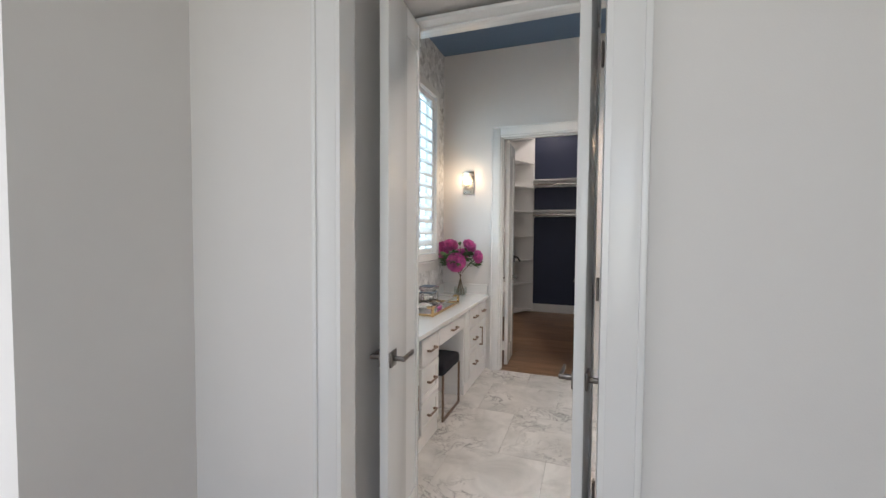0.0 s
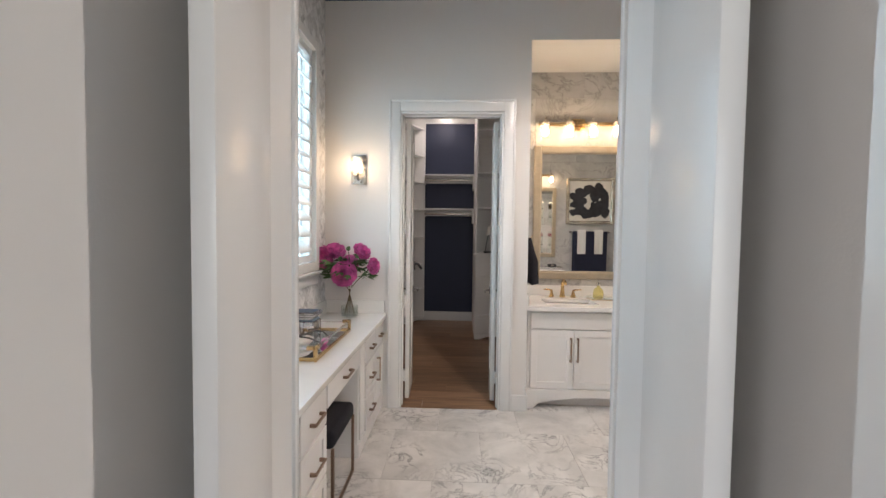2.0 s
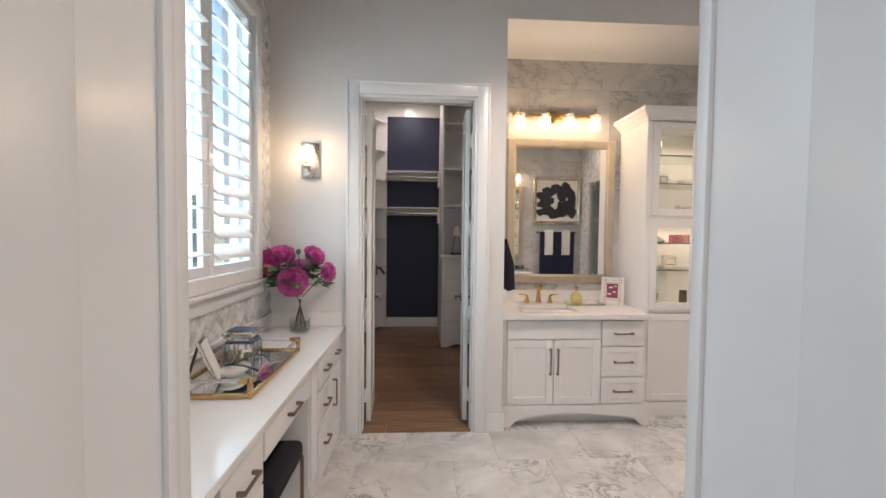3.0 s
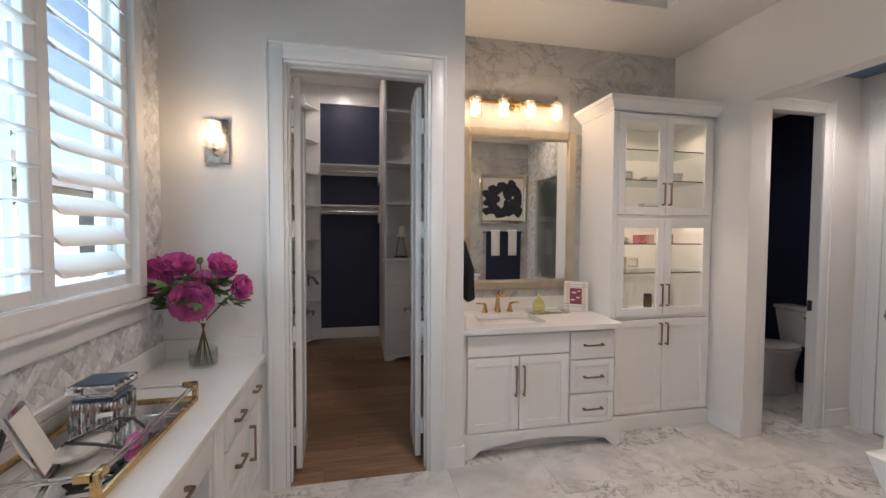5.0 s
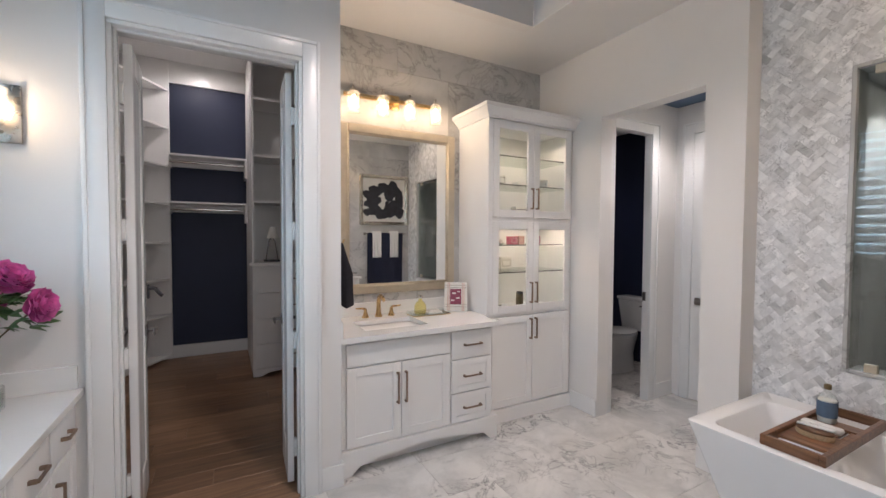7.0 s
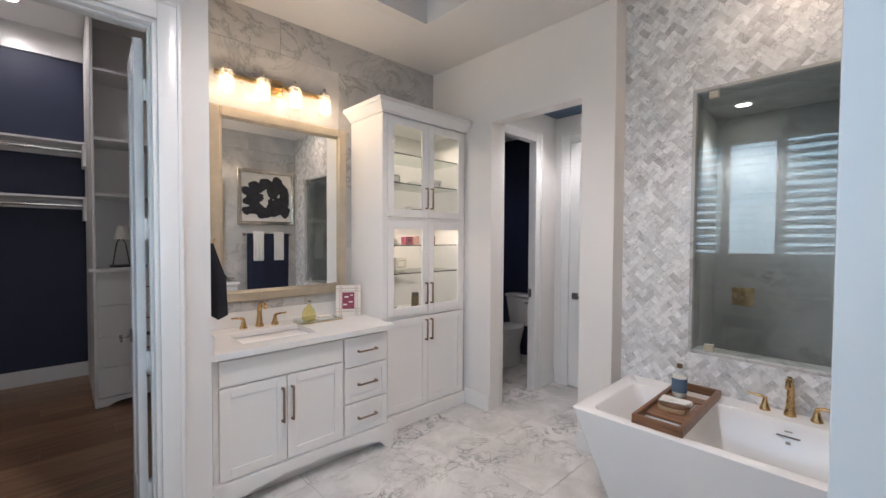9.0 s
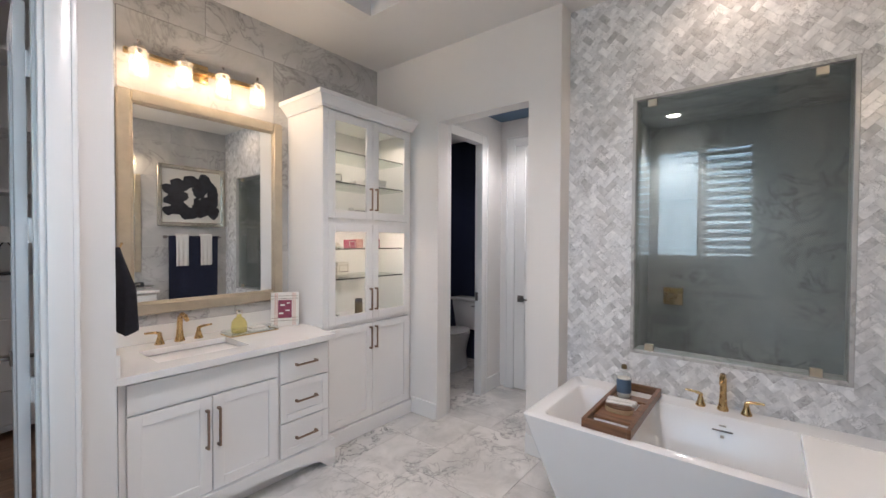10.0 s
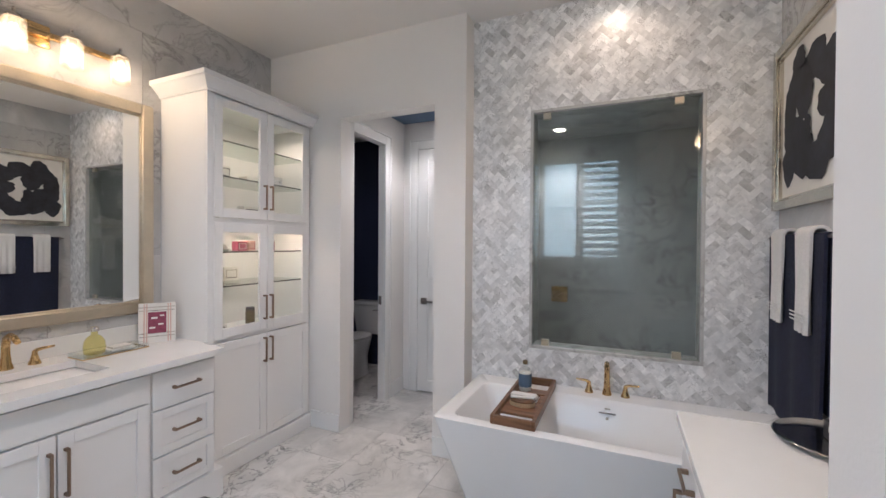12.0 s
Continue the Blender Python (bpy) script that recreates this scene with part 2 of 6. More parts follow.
NAVYTOWEL = mottled("navy_towel", (0.014, 0.018, 0.042), 0.98, 0.35, 90, 1.0, 700)
WHITETOWEL = mottled("white_towel", (0.78, 0.77, 0.75), 0.95, 0.06, 90, 1.0, 700)
PETAL = mottled("magenta_petal", (0.66, 0.13, 0.39), 0.5, 0.35, 22, 0.15, 160)
PALEPETAL = mottled("pale_bud", (0.52, 0.16, 0.28), 0.55, 0.3, 22)
LEAF = mottled("leaf_green", (0.07, 0.135, 0.045), 0.5, 0.45, 20, 0.2, 120)
STEM = mottled("stem_brown", (0.11, 0.075, 0.03), 0.6, 0.3, 30)
INK = mottled("black_ink", (0.026, 0.027, 0.036), 0.7, 0.4, 14)
PAPER = mottled("white_paper", (0.74, 0.72, 0.68), 0.8, 0.04, 10)
CHARCOAL = mottled("charcoal", (0.035, 0.035, 0.04), 0.5, 0.15, 20)
LABELBLUE = mottled("slate_label", (0.09, 0.14, 0.21), 0.7, 0.08, 40)
BURGUNDY = mottled("burgundy_print", (0.24, 0.045, 0.09), 0.5, 0.3, 60)
PINK = mottled("pink_card", (0.40, 0.08, 0.14), 0.6, 0.2, 20)
BLUSH = mottled("blush_card", (0.62, 0.40, 0.34), 0.6, 0.1, 20)
BRISTLE = mottled("bristle_tan", (0.42, 0.30, 0.18), 0.9, 0.3, 200)
DARKGAP = mottled("dark_bronze_window", (0.025, 0.026, 0.03), 0.4, 0.1, 10)


# ---- building helpers ----
def bxs(*boxes, bevel=0.0, seg=2):
    """One bmesh of boxes (x0, x1, y0, y1, z0, z1)."""
    bm = bmesh.new()
    for x0, x1, y0, y1, z0, z1 in boxes:
        c = Vector(((x0 + x1) / 2, (y0 + y1) / 2, (z0 + z1) / 2))
        bmesh.ops.create_cube(bm, size=1, matrix=Matrix.Translation(c) @ Matrix.Diagonal((abs(x1 - x0), abs(y1 - y0), abs(z1 - z0), 1)))
    if bevel:
        bmesh.ops.bevel(bm, geom=list(bm.edges), offset=bevel, segments=seg, affect="EDGES", profile=0.5)
    return bm


def lathe(profile, at=(0, 0, 0), steps=24, caps=True):
    """A turned body from (radius, z) rows, about z."""
    bm = bmesh.new()
    rings = []
    for r, z in profile:
        rings.append([bm.verts.new((at[0] + r * math.cos(2 * math.pi * k / steps), at[1] + r * math.sin(2 * math.pi * k / steps), at[2] + z)) for k in range(steps)])
    for a, b in zip(rings, rings[1:]):
        for k in range(steps):
            bm.faces.new((a[k], a[(k + 1) % steps], b[(k + 1) % steps], b[k]))
    if caps:
        bm.faces.new(rings[0][::-1])
        bm.faces.new(rings[-1])
    return bm


def tube(points, radius, steps=10, square=False):
    """A rod along points; radius may be a list."""
    bm = bmesh.new()
    pts = [Vector(p) for p in points]
    rad = radius if isinstance(radius, (list, tuple)) else [radius] * len(pts)
    n = 4 if square else steps
    rings, side = [], None
    for i, p in enumerate(pts):
        d = (pts[min(i + 1, len(pts) - 1)] - pts[max(i - 1, 0)]).normalized()
        if side is None:
            side = d.orthogonal().normalized()
        side = (side - d * side.dot(d)).normalized()
        up = d.cross(side)
        o = math.pi / 4 if square else 0
        rings.append([bm.verts.new(p + rad[i] * (side * math.cos(2 * math.pi * k / n + o) + up * math.sin(2 * math.pi * k / n + o))) for k in range(n)])
    for a, b in zip(rings, rings[1:]):
        for k in range(n):
            bm.faces.new((a[k], a[(k + 1) % n], b[(k + 1) % n], b[k]))
    bm.faces.new(rings[0][::-1])
    bm.faces.new(rings[-1])
    return bm


def merged(*bms):
    out = bmesh.new()
    for b in bms:
        me = bpy.data.meshes.new("tmp")
        b.to_mesh(me)
        b.free()
        out.from_mesh(me)
        bpy.data.meshes.remove(me)
    return out


def moved(bm, m):
    bmesh.ops.transform(bm, matrix=m, verts=list(bm.verts))
    return bm


def mesh_of(name, bm, mat, smooth=False):
    bmesh.ops.recalc_face_normals(bm, faces=list(bm.faces))
    me = bpy.data.meshes.new(name)
    bm.to_mesh(me)
    bm.free()
    for m in mat if isinstance(mat, (list, tuple)) else (mat,):
        me.materials.append(m)
    if smooth:
        for p in me.polygons:
            p.use_smooth = True
        me.set_sharp_from_angle(angle=radians(smooth if smooth is not True else 40))
    return me


def thing(name, at, label, category, group="", kind="", turn=0):
    """An empty at a thing's base; its parts are given in world places."""
    ob = new(name)
    ob.matrix_basis = pose(*at, 0, 0, turn)
    ob.empty_display_size = 0.05
    return tagged(ob, label, category, group, kind)


def part(name, bm, mat, parent, label="", smooth=False):
    ob = new(name, mesh_of(name, bm, mat, smooth))
    ob.parent = parent
    if parent.parent is None and parent.type == "EMPTY":
        ob.matrix_parent_inverse = parent.matrix_basis.inverted()
    return tagged(ob, label)


def solo(name, bm, mat, label, category, group="", smooth=False, kind=""):
    return tagged(new(name, mesh_of(name, bm, mat, smooth)), label, category, group, kind)


def structure(name, bm, mat, label="", category="", smooth=False):
    return tagged(new(name, mesh_of(name, bm, mat, smooth)), label, category, "", "structure")


class Face:
    """A plane to build fronts on: u across, v up, n out of it."""
    def __init__(self, o, u, n):
        self.m = Matrix((( *u, 0), (0, 0, 1, 0), (*n, 0), (0, 0, 0, 1))).transposed()
        self.m.translation = o

    def boxes(self, *rows, bevel=0.0, seg=2):
        return moved(bxs(*rows, bevel=bevel, seg=seg), self.m)

    def shaker(self, u0, u1, v0, v1, rail=0.055, thick=0.02, sink=0.009):
        """A framed front with a sunk panel."""
        b = 0.0015
        return moved(merged(
            bxs((u0, u0 + rail, v0, v1, 0, thick), bevel=b, seg=1), bxs((u1 - rail, u1, v0, v1, 0, thick), bevel=b, seg=1),
            bxs((u0 + rail, u1 - rail, v0, v0 + rail, 0, thick), bevel=b, seg=1), bxs((u0 + rail, u1 - rail, v1 - rail, v1, 0, thick), bevel=b, seg=1),
            bxs((u0 + rail - 0.002, u1 - rail + 0.002, v0 + rail - 0.002, v1 - rail + 0.002, 0.001, thick - sink))), self.m)

    def ring(self, u0, u1, v0, v1, rail, n0, n1, b=0.0015):
        return moved(merged(
            bxs((u0, u0 + rail, v0, v1, n0, n1), bevel=b, seg=1), bxs((u1 - rail, u1, v0, v1, n0, n1), bevel=b, seg=1),
            bxs((u0 + rail, u1 - rail, v0, v0 + rail, n0, n1), bevel=b, seg=1), bxs((u0 + rail, u1 - rail, v1 - rail, v1, n0, n1), bevel=b, seg=1)), self.m)

    def slab(self, u0, u1, v0, v1, thick=0.02):
        return moved(bxs((u0, u1, v0, v1, 0, thick), bevel=0.0025), self.m)

    def pull(self, u, v, length, upright, n0=0.02):
        """A square bar pull on two flared posts."""
        h, w = length / 2, 0.0055
        rows = []
        def add(a0, a1, c, n_0, n_1, ww=w):
            rows.append((u - ww + c, u + ww + c, v + a0, v + a1, n_0, n_1) if upright else (u + a0, u + a1, v - ww + c, v + ww + c, n_0, n_1))
        add(-h, h, 0, n0 + 0.022, n0 + 0.032)
        for s in (-1, 1):
            add(min(s * h, s * (h - 0.012)), max(s * h, s * (h - 0.012)), 0, n0, n0 + 0.024, 0.0075)
        return moved(merged(*[bxs(r, bevel=0.0018, seg=2) for r in rows]), self.m)


# ---- the large structure ----
WT = 0.14
structure("floor", bxs((XL - 0.2, 4.6, 1.2905, 4.42, -0.12, -0.006), (XA - 0.1, 4.6, 4.42, 5.8, -0.12, -0.006)), GROUT, "pale grout bed under the marble tiles", "floor")
structure("floor_hall", bxs((-3.2, 3.0, -2.6, 1.29, -0.12, 0.0)), OAK, "oak floor of the hall outside", "floor")
structure("floor_closet", bxs((-2.0, 1.6, 4.42, 7.9, -0.12, -0.006)), OAK, "brown subfloor of the walk-in closet", "floor")

# window wall: opening y 2.08..3.98 held between these
WY0, WY1, WZ0, WZ1 = 2.21, 3.965, 1.19, 2.84
structure("wall_west", bxs((XL - WT, XL - 0.012, YD - 0.7, WY0, -0.12, 3.4), (XL - WT, XL - 0.012, WY1, YE, -0.12, 3.4),
                           (XL - WT, XL - 0.012, WY0, WY1, -0.12, WZ0), (XL - WT, XL - 0.012, WY0, WY1, WZ1, 3.4)), WALL, "white wall behind the marble tile with a window opening", "wall")
# end wall with the closet opening
CX0, CX1, CZ = -0.713, 0.128, 2.445
structure("wall_north", bxs((XL - WT, CX0, YE, YE + WT, -0.12, 3.6), (CX1, XA, YE, YE + WT, -0.12, 3.6), (CX0, CX1, YE, YE + WT, CZ, 3.6),
                            (XA - 0.10, XA, YE + WT, YB + 0.1, -0.12, 3.6), (XA, 1.755, YE, YE + 0.10, ZL, 3.6)), WALL, "warm white painted end wall with closet doorway", "wall")
structure("wall_alcove", bxs((XA - 0.10, X1 + 0.12, YB + 0.012, YB + 0.14, -0.12, 3.2)), WALL, "white wall behind the marble of the vanity alcove", "wall")
OY0, OY1, OZ = 3.397, 4.194, 2.43
structure("wall_east", bxs((X1, X1 + 0.125, YJ, OY0, -0.12, 3.2), (X1 + 0.125, XH + 0.012, YJ, YJ + 0.1, -0.12, 3.2), (X1, X1 + 0.125, OY1, YB + 0.012, -0.12, 3.2), (X1, X1 + 0.125, OY0, OY1, OZ, 3.2)), WALL,
          "white painted wall with an open doorway to the toilet hall", "wall")
GY0, GY1, GZ0, GZ1 = 1.775, 2.762, 0.783, 2.35
structure("wall_tub", bxs((XH + 0.012, XH + 0.13, YS - 0.1, GY0, -0.12, 3.2), (XH + 0.012, XH + 0.13, GY1, YJ, -0.12, 3.2),
                          (XH + 0.012, XH + 0.13, GY0, GY1, -0.12, GZ0), (XH + 0.012, XH + 0.13, GY0, GY1, GZ1, 3.2)), GROUT, "grouted wall behind the herringbone mosaic", "wall")
structure("wall_vanity_south", bxs((XE, XH + 0.13, 1.3605, YS - 0.012, -0.12, 3.4)), WALL, "wall behind the marble of the second vanity", "wall")
# door wall: two blocks beside the passage, hall skin, head
PX0, PX1, PZ = -0.685, 0.245, 2.445
structure("wall_door", bxs((XL - WT, PX0, 1.375, YD, -0.12, 3.6), (PX1, XE, 1.375, YD, -0.12, 3.6), (PX0, PX1, 1.375, YD, PZ + 0.02, 3.6)), WALL, "white painted door wall", "wall")
HX0, HX1 = -0.658, 0.219
structure("wall_hall", bxs((-1.50, HX0, 1.30, 1.375, -0.12, 3.2), (HX1, XE, 1.30, 1.375, -0.12, 3.2), (XE, 3.0, 1.30, 1.36, -0.12, 3.2),
                           (HX0, HX1, 1.30, 1.375, 2.62, 3.2)), WALL, "pale grey hall wall with a cased opening", "wall")
structure("wall_hall_west", bxs((-1.50, -1.36, 0.74, 1.30, 0, 3.2), (-1.50, -1.36, -2.5, -0.3, 0, 3.2), (-1.50, -1.36, -0.3, 0.74, 2.44, 3.2)), WALL, "pale hall side wall", "wall")
structure("wall_hall_east", bxs((2.4, 2.54, -2.5, 1.30, 0, 3.2)), WALL, "pale hall wall", "wall")
# never in view; its opening is added to let cool light in
structure("wall_hall_south", bxs((-3.2, -0.9, -2.64, -2.5, 0, 3.2), (1.3, 2.54, -2.64, -2.5, 0, 3.2), (-0.9, 1.3, -2.64, -2.5, 2.8, 3.2), (-0.9, 1.3, -2.64, -2.5, 0, 0.5)), WALL, "unseen hall wall with an opening added for fill light", "wall")
structure("wall_hall_far", bxs((-3.2, -3.06, -2.5, 1.33, 0, 3.2), (-3.06, -1.5, 1.19, 1.33, 0, 3.2)), WALL, "pale wall of the side room", "wall")
structure("ceiling_hall", bxs((-3.2, 2.54, -2.64, 1.375, 3.06, 3.2)), CEIL, "white hall ceiling", "ceiling")
# ceilings of the bathroom
structure("ceiling_tray", bxs((XL - WT, 1.755, YD - 0.5, YE + 0.05, ZT, ZT + 0.1)), BLUE, "slate blue painted tray ceiling", "ceiling")
structure("ceiling_low", bxs((XA - 0.1, X1 + 0.12, YE + 0.10, YB + 0.1, ZL, ZL + 0.08), (1.755, XH + 0.13, YD, YE + 0.10, ZL, ZT + 0.08), (XE, 1.755, 1.3605, YD, ZL, ZT + 0.08), (1.755, XH + 0.13, 1.3605, YD, ZL, ZT + 0.08)), CEIL, "white low ceiling round the tray", "ceiling")
# toilet hall and toilet room
structure("wall_toilet_hall", bxs((XH + 0.0125, 3.6, YJ + 0.0005, YJ + 0.13, -0.12, 2.8), (X1 + 0.1255, XH + 0.012, YJ + 0.1005, YJ + 0.13, -0.12, 2.8),
                                  (X1 + 0.125, 2.60, 4.225, 4.285, -0.12, 2.8), (3.085, 3.60, 4.225, 4.285, -0.12, 2.8), (2.60, 3.085, 4.225, 4.285, 2.38, 2.8),
                                  (3.46, 3.60, 3.16 + 0.135, 3.30, 0, 2.8), (3.46, 3.60, 4.06, 4.225, -0.12, 2.8), (3.46, 3.60, 3.30, 4.06, 2.40, 2.8), (3.60, 3.64, 3.2, 4.224, -0.12, 2.8)), WALL, "white walls of the small toilet hall", "wall")
structure("ceiling_toilet_hall", bxs((X1 + 0.13, 3.64, YJ + 0.131, 4.285, 2.67, 2.77)), BLUE, "slate blue ceiling of the toilet hall", "ceiling")
structure("wall_toilet", bxs((2.54, 2.60, 4.285, 5.7, -0.12, 2.8), (4.04, 4.16, 4.285, 5.7, -0.12, 2.8), (2.54, 4.16, 5.58, 5.7, -0.12, 2.8)), NAVY, "dark navy walls of the toilet room", "wall")
structure("wall_toilet_side", bxs((3.6, 4.16, 4.225, 4.285, -0.12, 2.8)), NAVY, "dark navy wall beside the toilet", "wall")
structure("ceiling_toilet", bxs((2.54, 4.16, 4.285, 5.7, 2.72, 2.8)), CEIL, "white ceiling of the toilet room", "ceiling")
# shower
structure("wall_shower", bxs((4.42, 4.54, YS - 0.1, YJ + 0.1, -0.12, 2.8), (XH + 0.13, 4.54, YS - 0.12, YS, -0.12, 2.8), (XH + 0.13, 4.42, 3.05, YJ - 0.002, -0.12, 2.8)), SLABD, "grey marble walls of the shower", "wall")
structure("ceiling_shower", bxs((XH + 0.13, 4.54, YS - 0.12, YJ + 0.1, 2.61, 2.72)), SLABD, "grey marble shower ceiling", "ceiling")
# closet
structure("wall_closet_back", bxs((-1.6, 1.5, 7.68, 7.8, -0.12, 3.25)), NAVY, "dark navy back wall of the closet", "wall")
structure("wall_closet_sides", bxs((-1.72, -1.6, 4.4, 7.8, -0.12, 3.6), (1.5, 1.62, 5.06, 7.8, -0.12, 3.6), (-1.6, XL - WT, YE + 0.04, YE + WT, -0.12, 3.6), (XA, 1.62, 5.06, 5.14, -0.12, 3.6)), WALL, "white side walls of the closet", "wall")
structure("frieze_closet", bxs((-1.6, 1.5, 7.655, 7.8, 3.25, 3.5)), TRIM, "white frieze board above the navy wall", "trim")
structure("ceiling_closet", bxs((-1.72, 1.62, YE + WT, 7.8, 3.5, 3.6)), CEIL, "white closet ceiling", "ceiling")


# ---- trim ----
def casing(name, fc, u0, u1, top, width, thick=0.02, label="white painted flat door casing with a beaded edge"):
    """Flat casing with a thin back band round an opening."""
    bm = merged(fc.boxes((u0 - width, u0, 0, top + width, 0, thick), bevel=0.003), fc.boxes((u1, u1 + width, 0, top + width, 0, thick), bevel=0.003),
                fc.boxes((u0, u1, top, top + width, 0, thick), bevel=0.003),
                fc.boxes((u0 - width - 0.006, u0 - width + 0.012, 0, top + width + 0.006, 0, thick + 0.008), bevel=0.003),
                fc.boxes((u1 + width - 0.012, u1 + width + 0.006, 0, top + width + 0.006, 0, thick + 0.008), bevel=0.003),
                fc.boxes((u0 - width + 0.012, u1 + width - 0.012, top + width - 0.012, top + width + 0.006, 0, thick + 0.008), bevel=0.003))
    return structure(name, bm, TRIM, label, "trim", 30)


def jamb(name, fc, u0, u1, top, depth, stop_n, label="white painted door jamb with a stop"):
    t = 0.018
    bm = merged(fc.boxes((u0 - 0.001, u0 + t, 0, top - t, -depth, 0.001), bevel=0.002), fc.boxes((u1 - t, u1 + 0.001, 0, top - t, -depth, 0.001), bevel=0.002), fc.boxes((u0, u1, top - t, top + 0.001, -depth, 0.001), bevel=0.002),
                fc.boxes((u0 + t, u0 + t + 0.011, 0, top - t, stop_n - 0.035, stop_n), bevel=0.002), fc.boxes((u1 - t - 0.011, u1 - t, 0, top - t, stop_n - 0.035, stop_n), bevel=0.002),
                fc.boxes((u0 + t + 0.011, u1 - t - 0.011, top - t - 0.011, top - t, stop_n - 0.035, stop_n), bevel=0.002))
    return structure(name, bm, TRIM, label, "trim", 30)


F_END = Face((0, YE, 0), (1, 0, 0), (0, -1, 0))          # end wall, faces the room
F_HALL = Face((0, 1.30, 0), (1, 0, 0), (0, -1, 0))
F_DOOR = Face((0, YD, 0), (-1, 0, 0), (0, 1, 0))
F_WCD = Face((0, 4.225, 0), (1, 0, 0), (0, -1, 0))
F_WCE = Face((3.46, 0, 0), (0, -1, 0), (-1, 0, 0))
casing("trim_closet", F_END, CX0, CX1, CZ, 0.086)
jamb("jamb_closet", F_END, CX0, CX1, CZ, WT, -0.04)
casing("trim_hall", F_HALL, HX0, HX1, 2.62, 0.09)
structure("jamb_hall", bxs((HX0 - 0.001, HX0 + 0.016, 1.282, 1.377, 0, 2.60), (HX1 - 0.016, HX1 + 0.001, 1.282, 1.377, 0, 2.60), (HX0, HX1, 1.282, 1.377, 2.604, 2.621)), TRIM, "white cased opening lining", "trim")
jamb("jamb_passage", F_DOOR, -PX1, -PX0, PZ, 0.16, -0.06)
casing("trim_toilet", F_WCD, 2.60, 3.085, 2.38, 0.09)
casing("trim_linen", F_WCE, -4.06, -3.30, 2.40, 0.09)


def baseboard(name, *rows):
    return structure(name, bxs(*rows, bevel=0.004), TRIM, "tall white painted baseboard", "baseboard")


BH = 0.135
baseboard("baseboard_end", (CX1 + 0.094, XA + 0.014, YE - 0.014, YE - 0.0005, 0, BH))
baseboard("baseboard_alcove", (XA + 0.0005, XA + 0.014, YE - 0.013, 4.36, 0, BH))
baseboard("baseboard_east", (X1 - 0.014, X1 - 0.0005, OY1 + 0.001, 4.47, 0, BH), (X1 - 0.014, X1 - 0.0005, YJ, OY0 - 0.001, 0, BH), (X1 - 0.014, X1 + 0.14, YJ - 0.014, YJ - 0.0005, 0, BH))
baseboard("baseboard_toilet_hall", (3.18, 3.446, 4.211, 4.2245, 0, BH), (2.54, 3.45, YJ + 0.1305, YJ + 0.144, 0, BH))
baseboard("baseboard_closet", (-1.2, 0.6, 7.66, 7.679, 0, 0.15))


# ---- doors ----
def lever(name, parent, fc, u, v, n, way):
    """Square rose and a flat angular lever; way: +1 or -1 along u."""
    rose = part(name, merged(fc.boxes((u - 0.032, u + 0.032, v - 0.032, v + 0.032, n, n + 0.009), bevel=0.003),
                             fc.boxes((u - 0.009, u + 0.009, v - 0.009, v + 0.009, n + 0.008, n + 0.05), bevel=0.004),
                             fc.boxes((min(u - 0.01 * way, u + 0.115 * way), max(u - 0.01 * way, u + 0.115 * way), v - 0.0095, v + 0.0095, n + 0.045, n + 0.056), bevel=0.003)), PEWTER, parent, "dark pewter lever on a square rose", 30)
    return rose


def hinge(parent, x, y, z):
    part("hinge", merged(lathe([(0.007, -0.05), (0.007, 0.05)], (x, y, z), 10), bxs((x - 0.003, x + 0.003, y - 0.02, y + 0.02, z - 0.05, z + 0.05))), PEWTER, parent, "dark pewter butt hinge", 30)


def door_leaf(name, at, x0, x1, y0, y1, z1, label, lever_y, lever_z=0.93, lever_way=1, handles=True, near=0.095, far=0.095):
    """A leaf standing along y, two sunk panels on each side."""
    d = thing(name, at, label, "door", "", "structure")
    core = bxs((x0 + 0.008, x1 - 0.008, y0 + 0.01, y1 - 0.01, 0.02, z1 - 0.01))
    rails = [(0.012, 0.20), (z1 - 0.12, z1)]
    bm = merged(core, bxs((x0, x1, y0, y0 + near, 0.012, z1), bevel=0.003), bxs((x0, x1, y1 - far, y1, 0.012, z1), bevel=0.003),
                *[bxs((x0, x1, y0 + near, y1 - far, a, b), bevel=0.003) for a, b in rails])
    part("leaf", bm, TRIM, d, "", 30)
    if handles:
        lever("lever_handle", d, Face((x1, 0, 0), (0, 1, 0), (1, 0, 0)), lever_y, lever_z, 0, lever_way)
        lever("lever_handle", d, Face((x0, 0, 0), (0, 1, 0), (-1, 0, 0)), lever_y, lever_z, 0, lever_way)
    return d


D1 = door_leaf("door_1", (-0.57, 1.503, 0), -0.607, -0.57, 1.503, 1.90, 2.415, "open white double-door leaf with pewter lever", 1.545, 0.93, 1, True, 0.215, 0.03)
D2 = door_leaf("door_2", (0.126, 1.507, 0), 0.126, 0.163, 1.507, 1.955, 2.415, "open white double-door leaf with pewter hinges", 1.575, 0.93, 1, True, 0.24, 0.03)
for z in (0.3, 1.2, 2.2):
    hinge(D2, 0.172, 1.963, z)
    hinge(D1, -0.618, 1.91, z)
D1.matrix_basis = pose(-0.57, 1.503, 0, 0, 0, 5.5)
D2.matrix_basis = pose(0.126, 1.507, 0, 0, 0, -4.4)
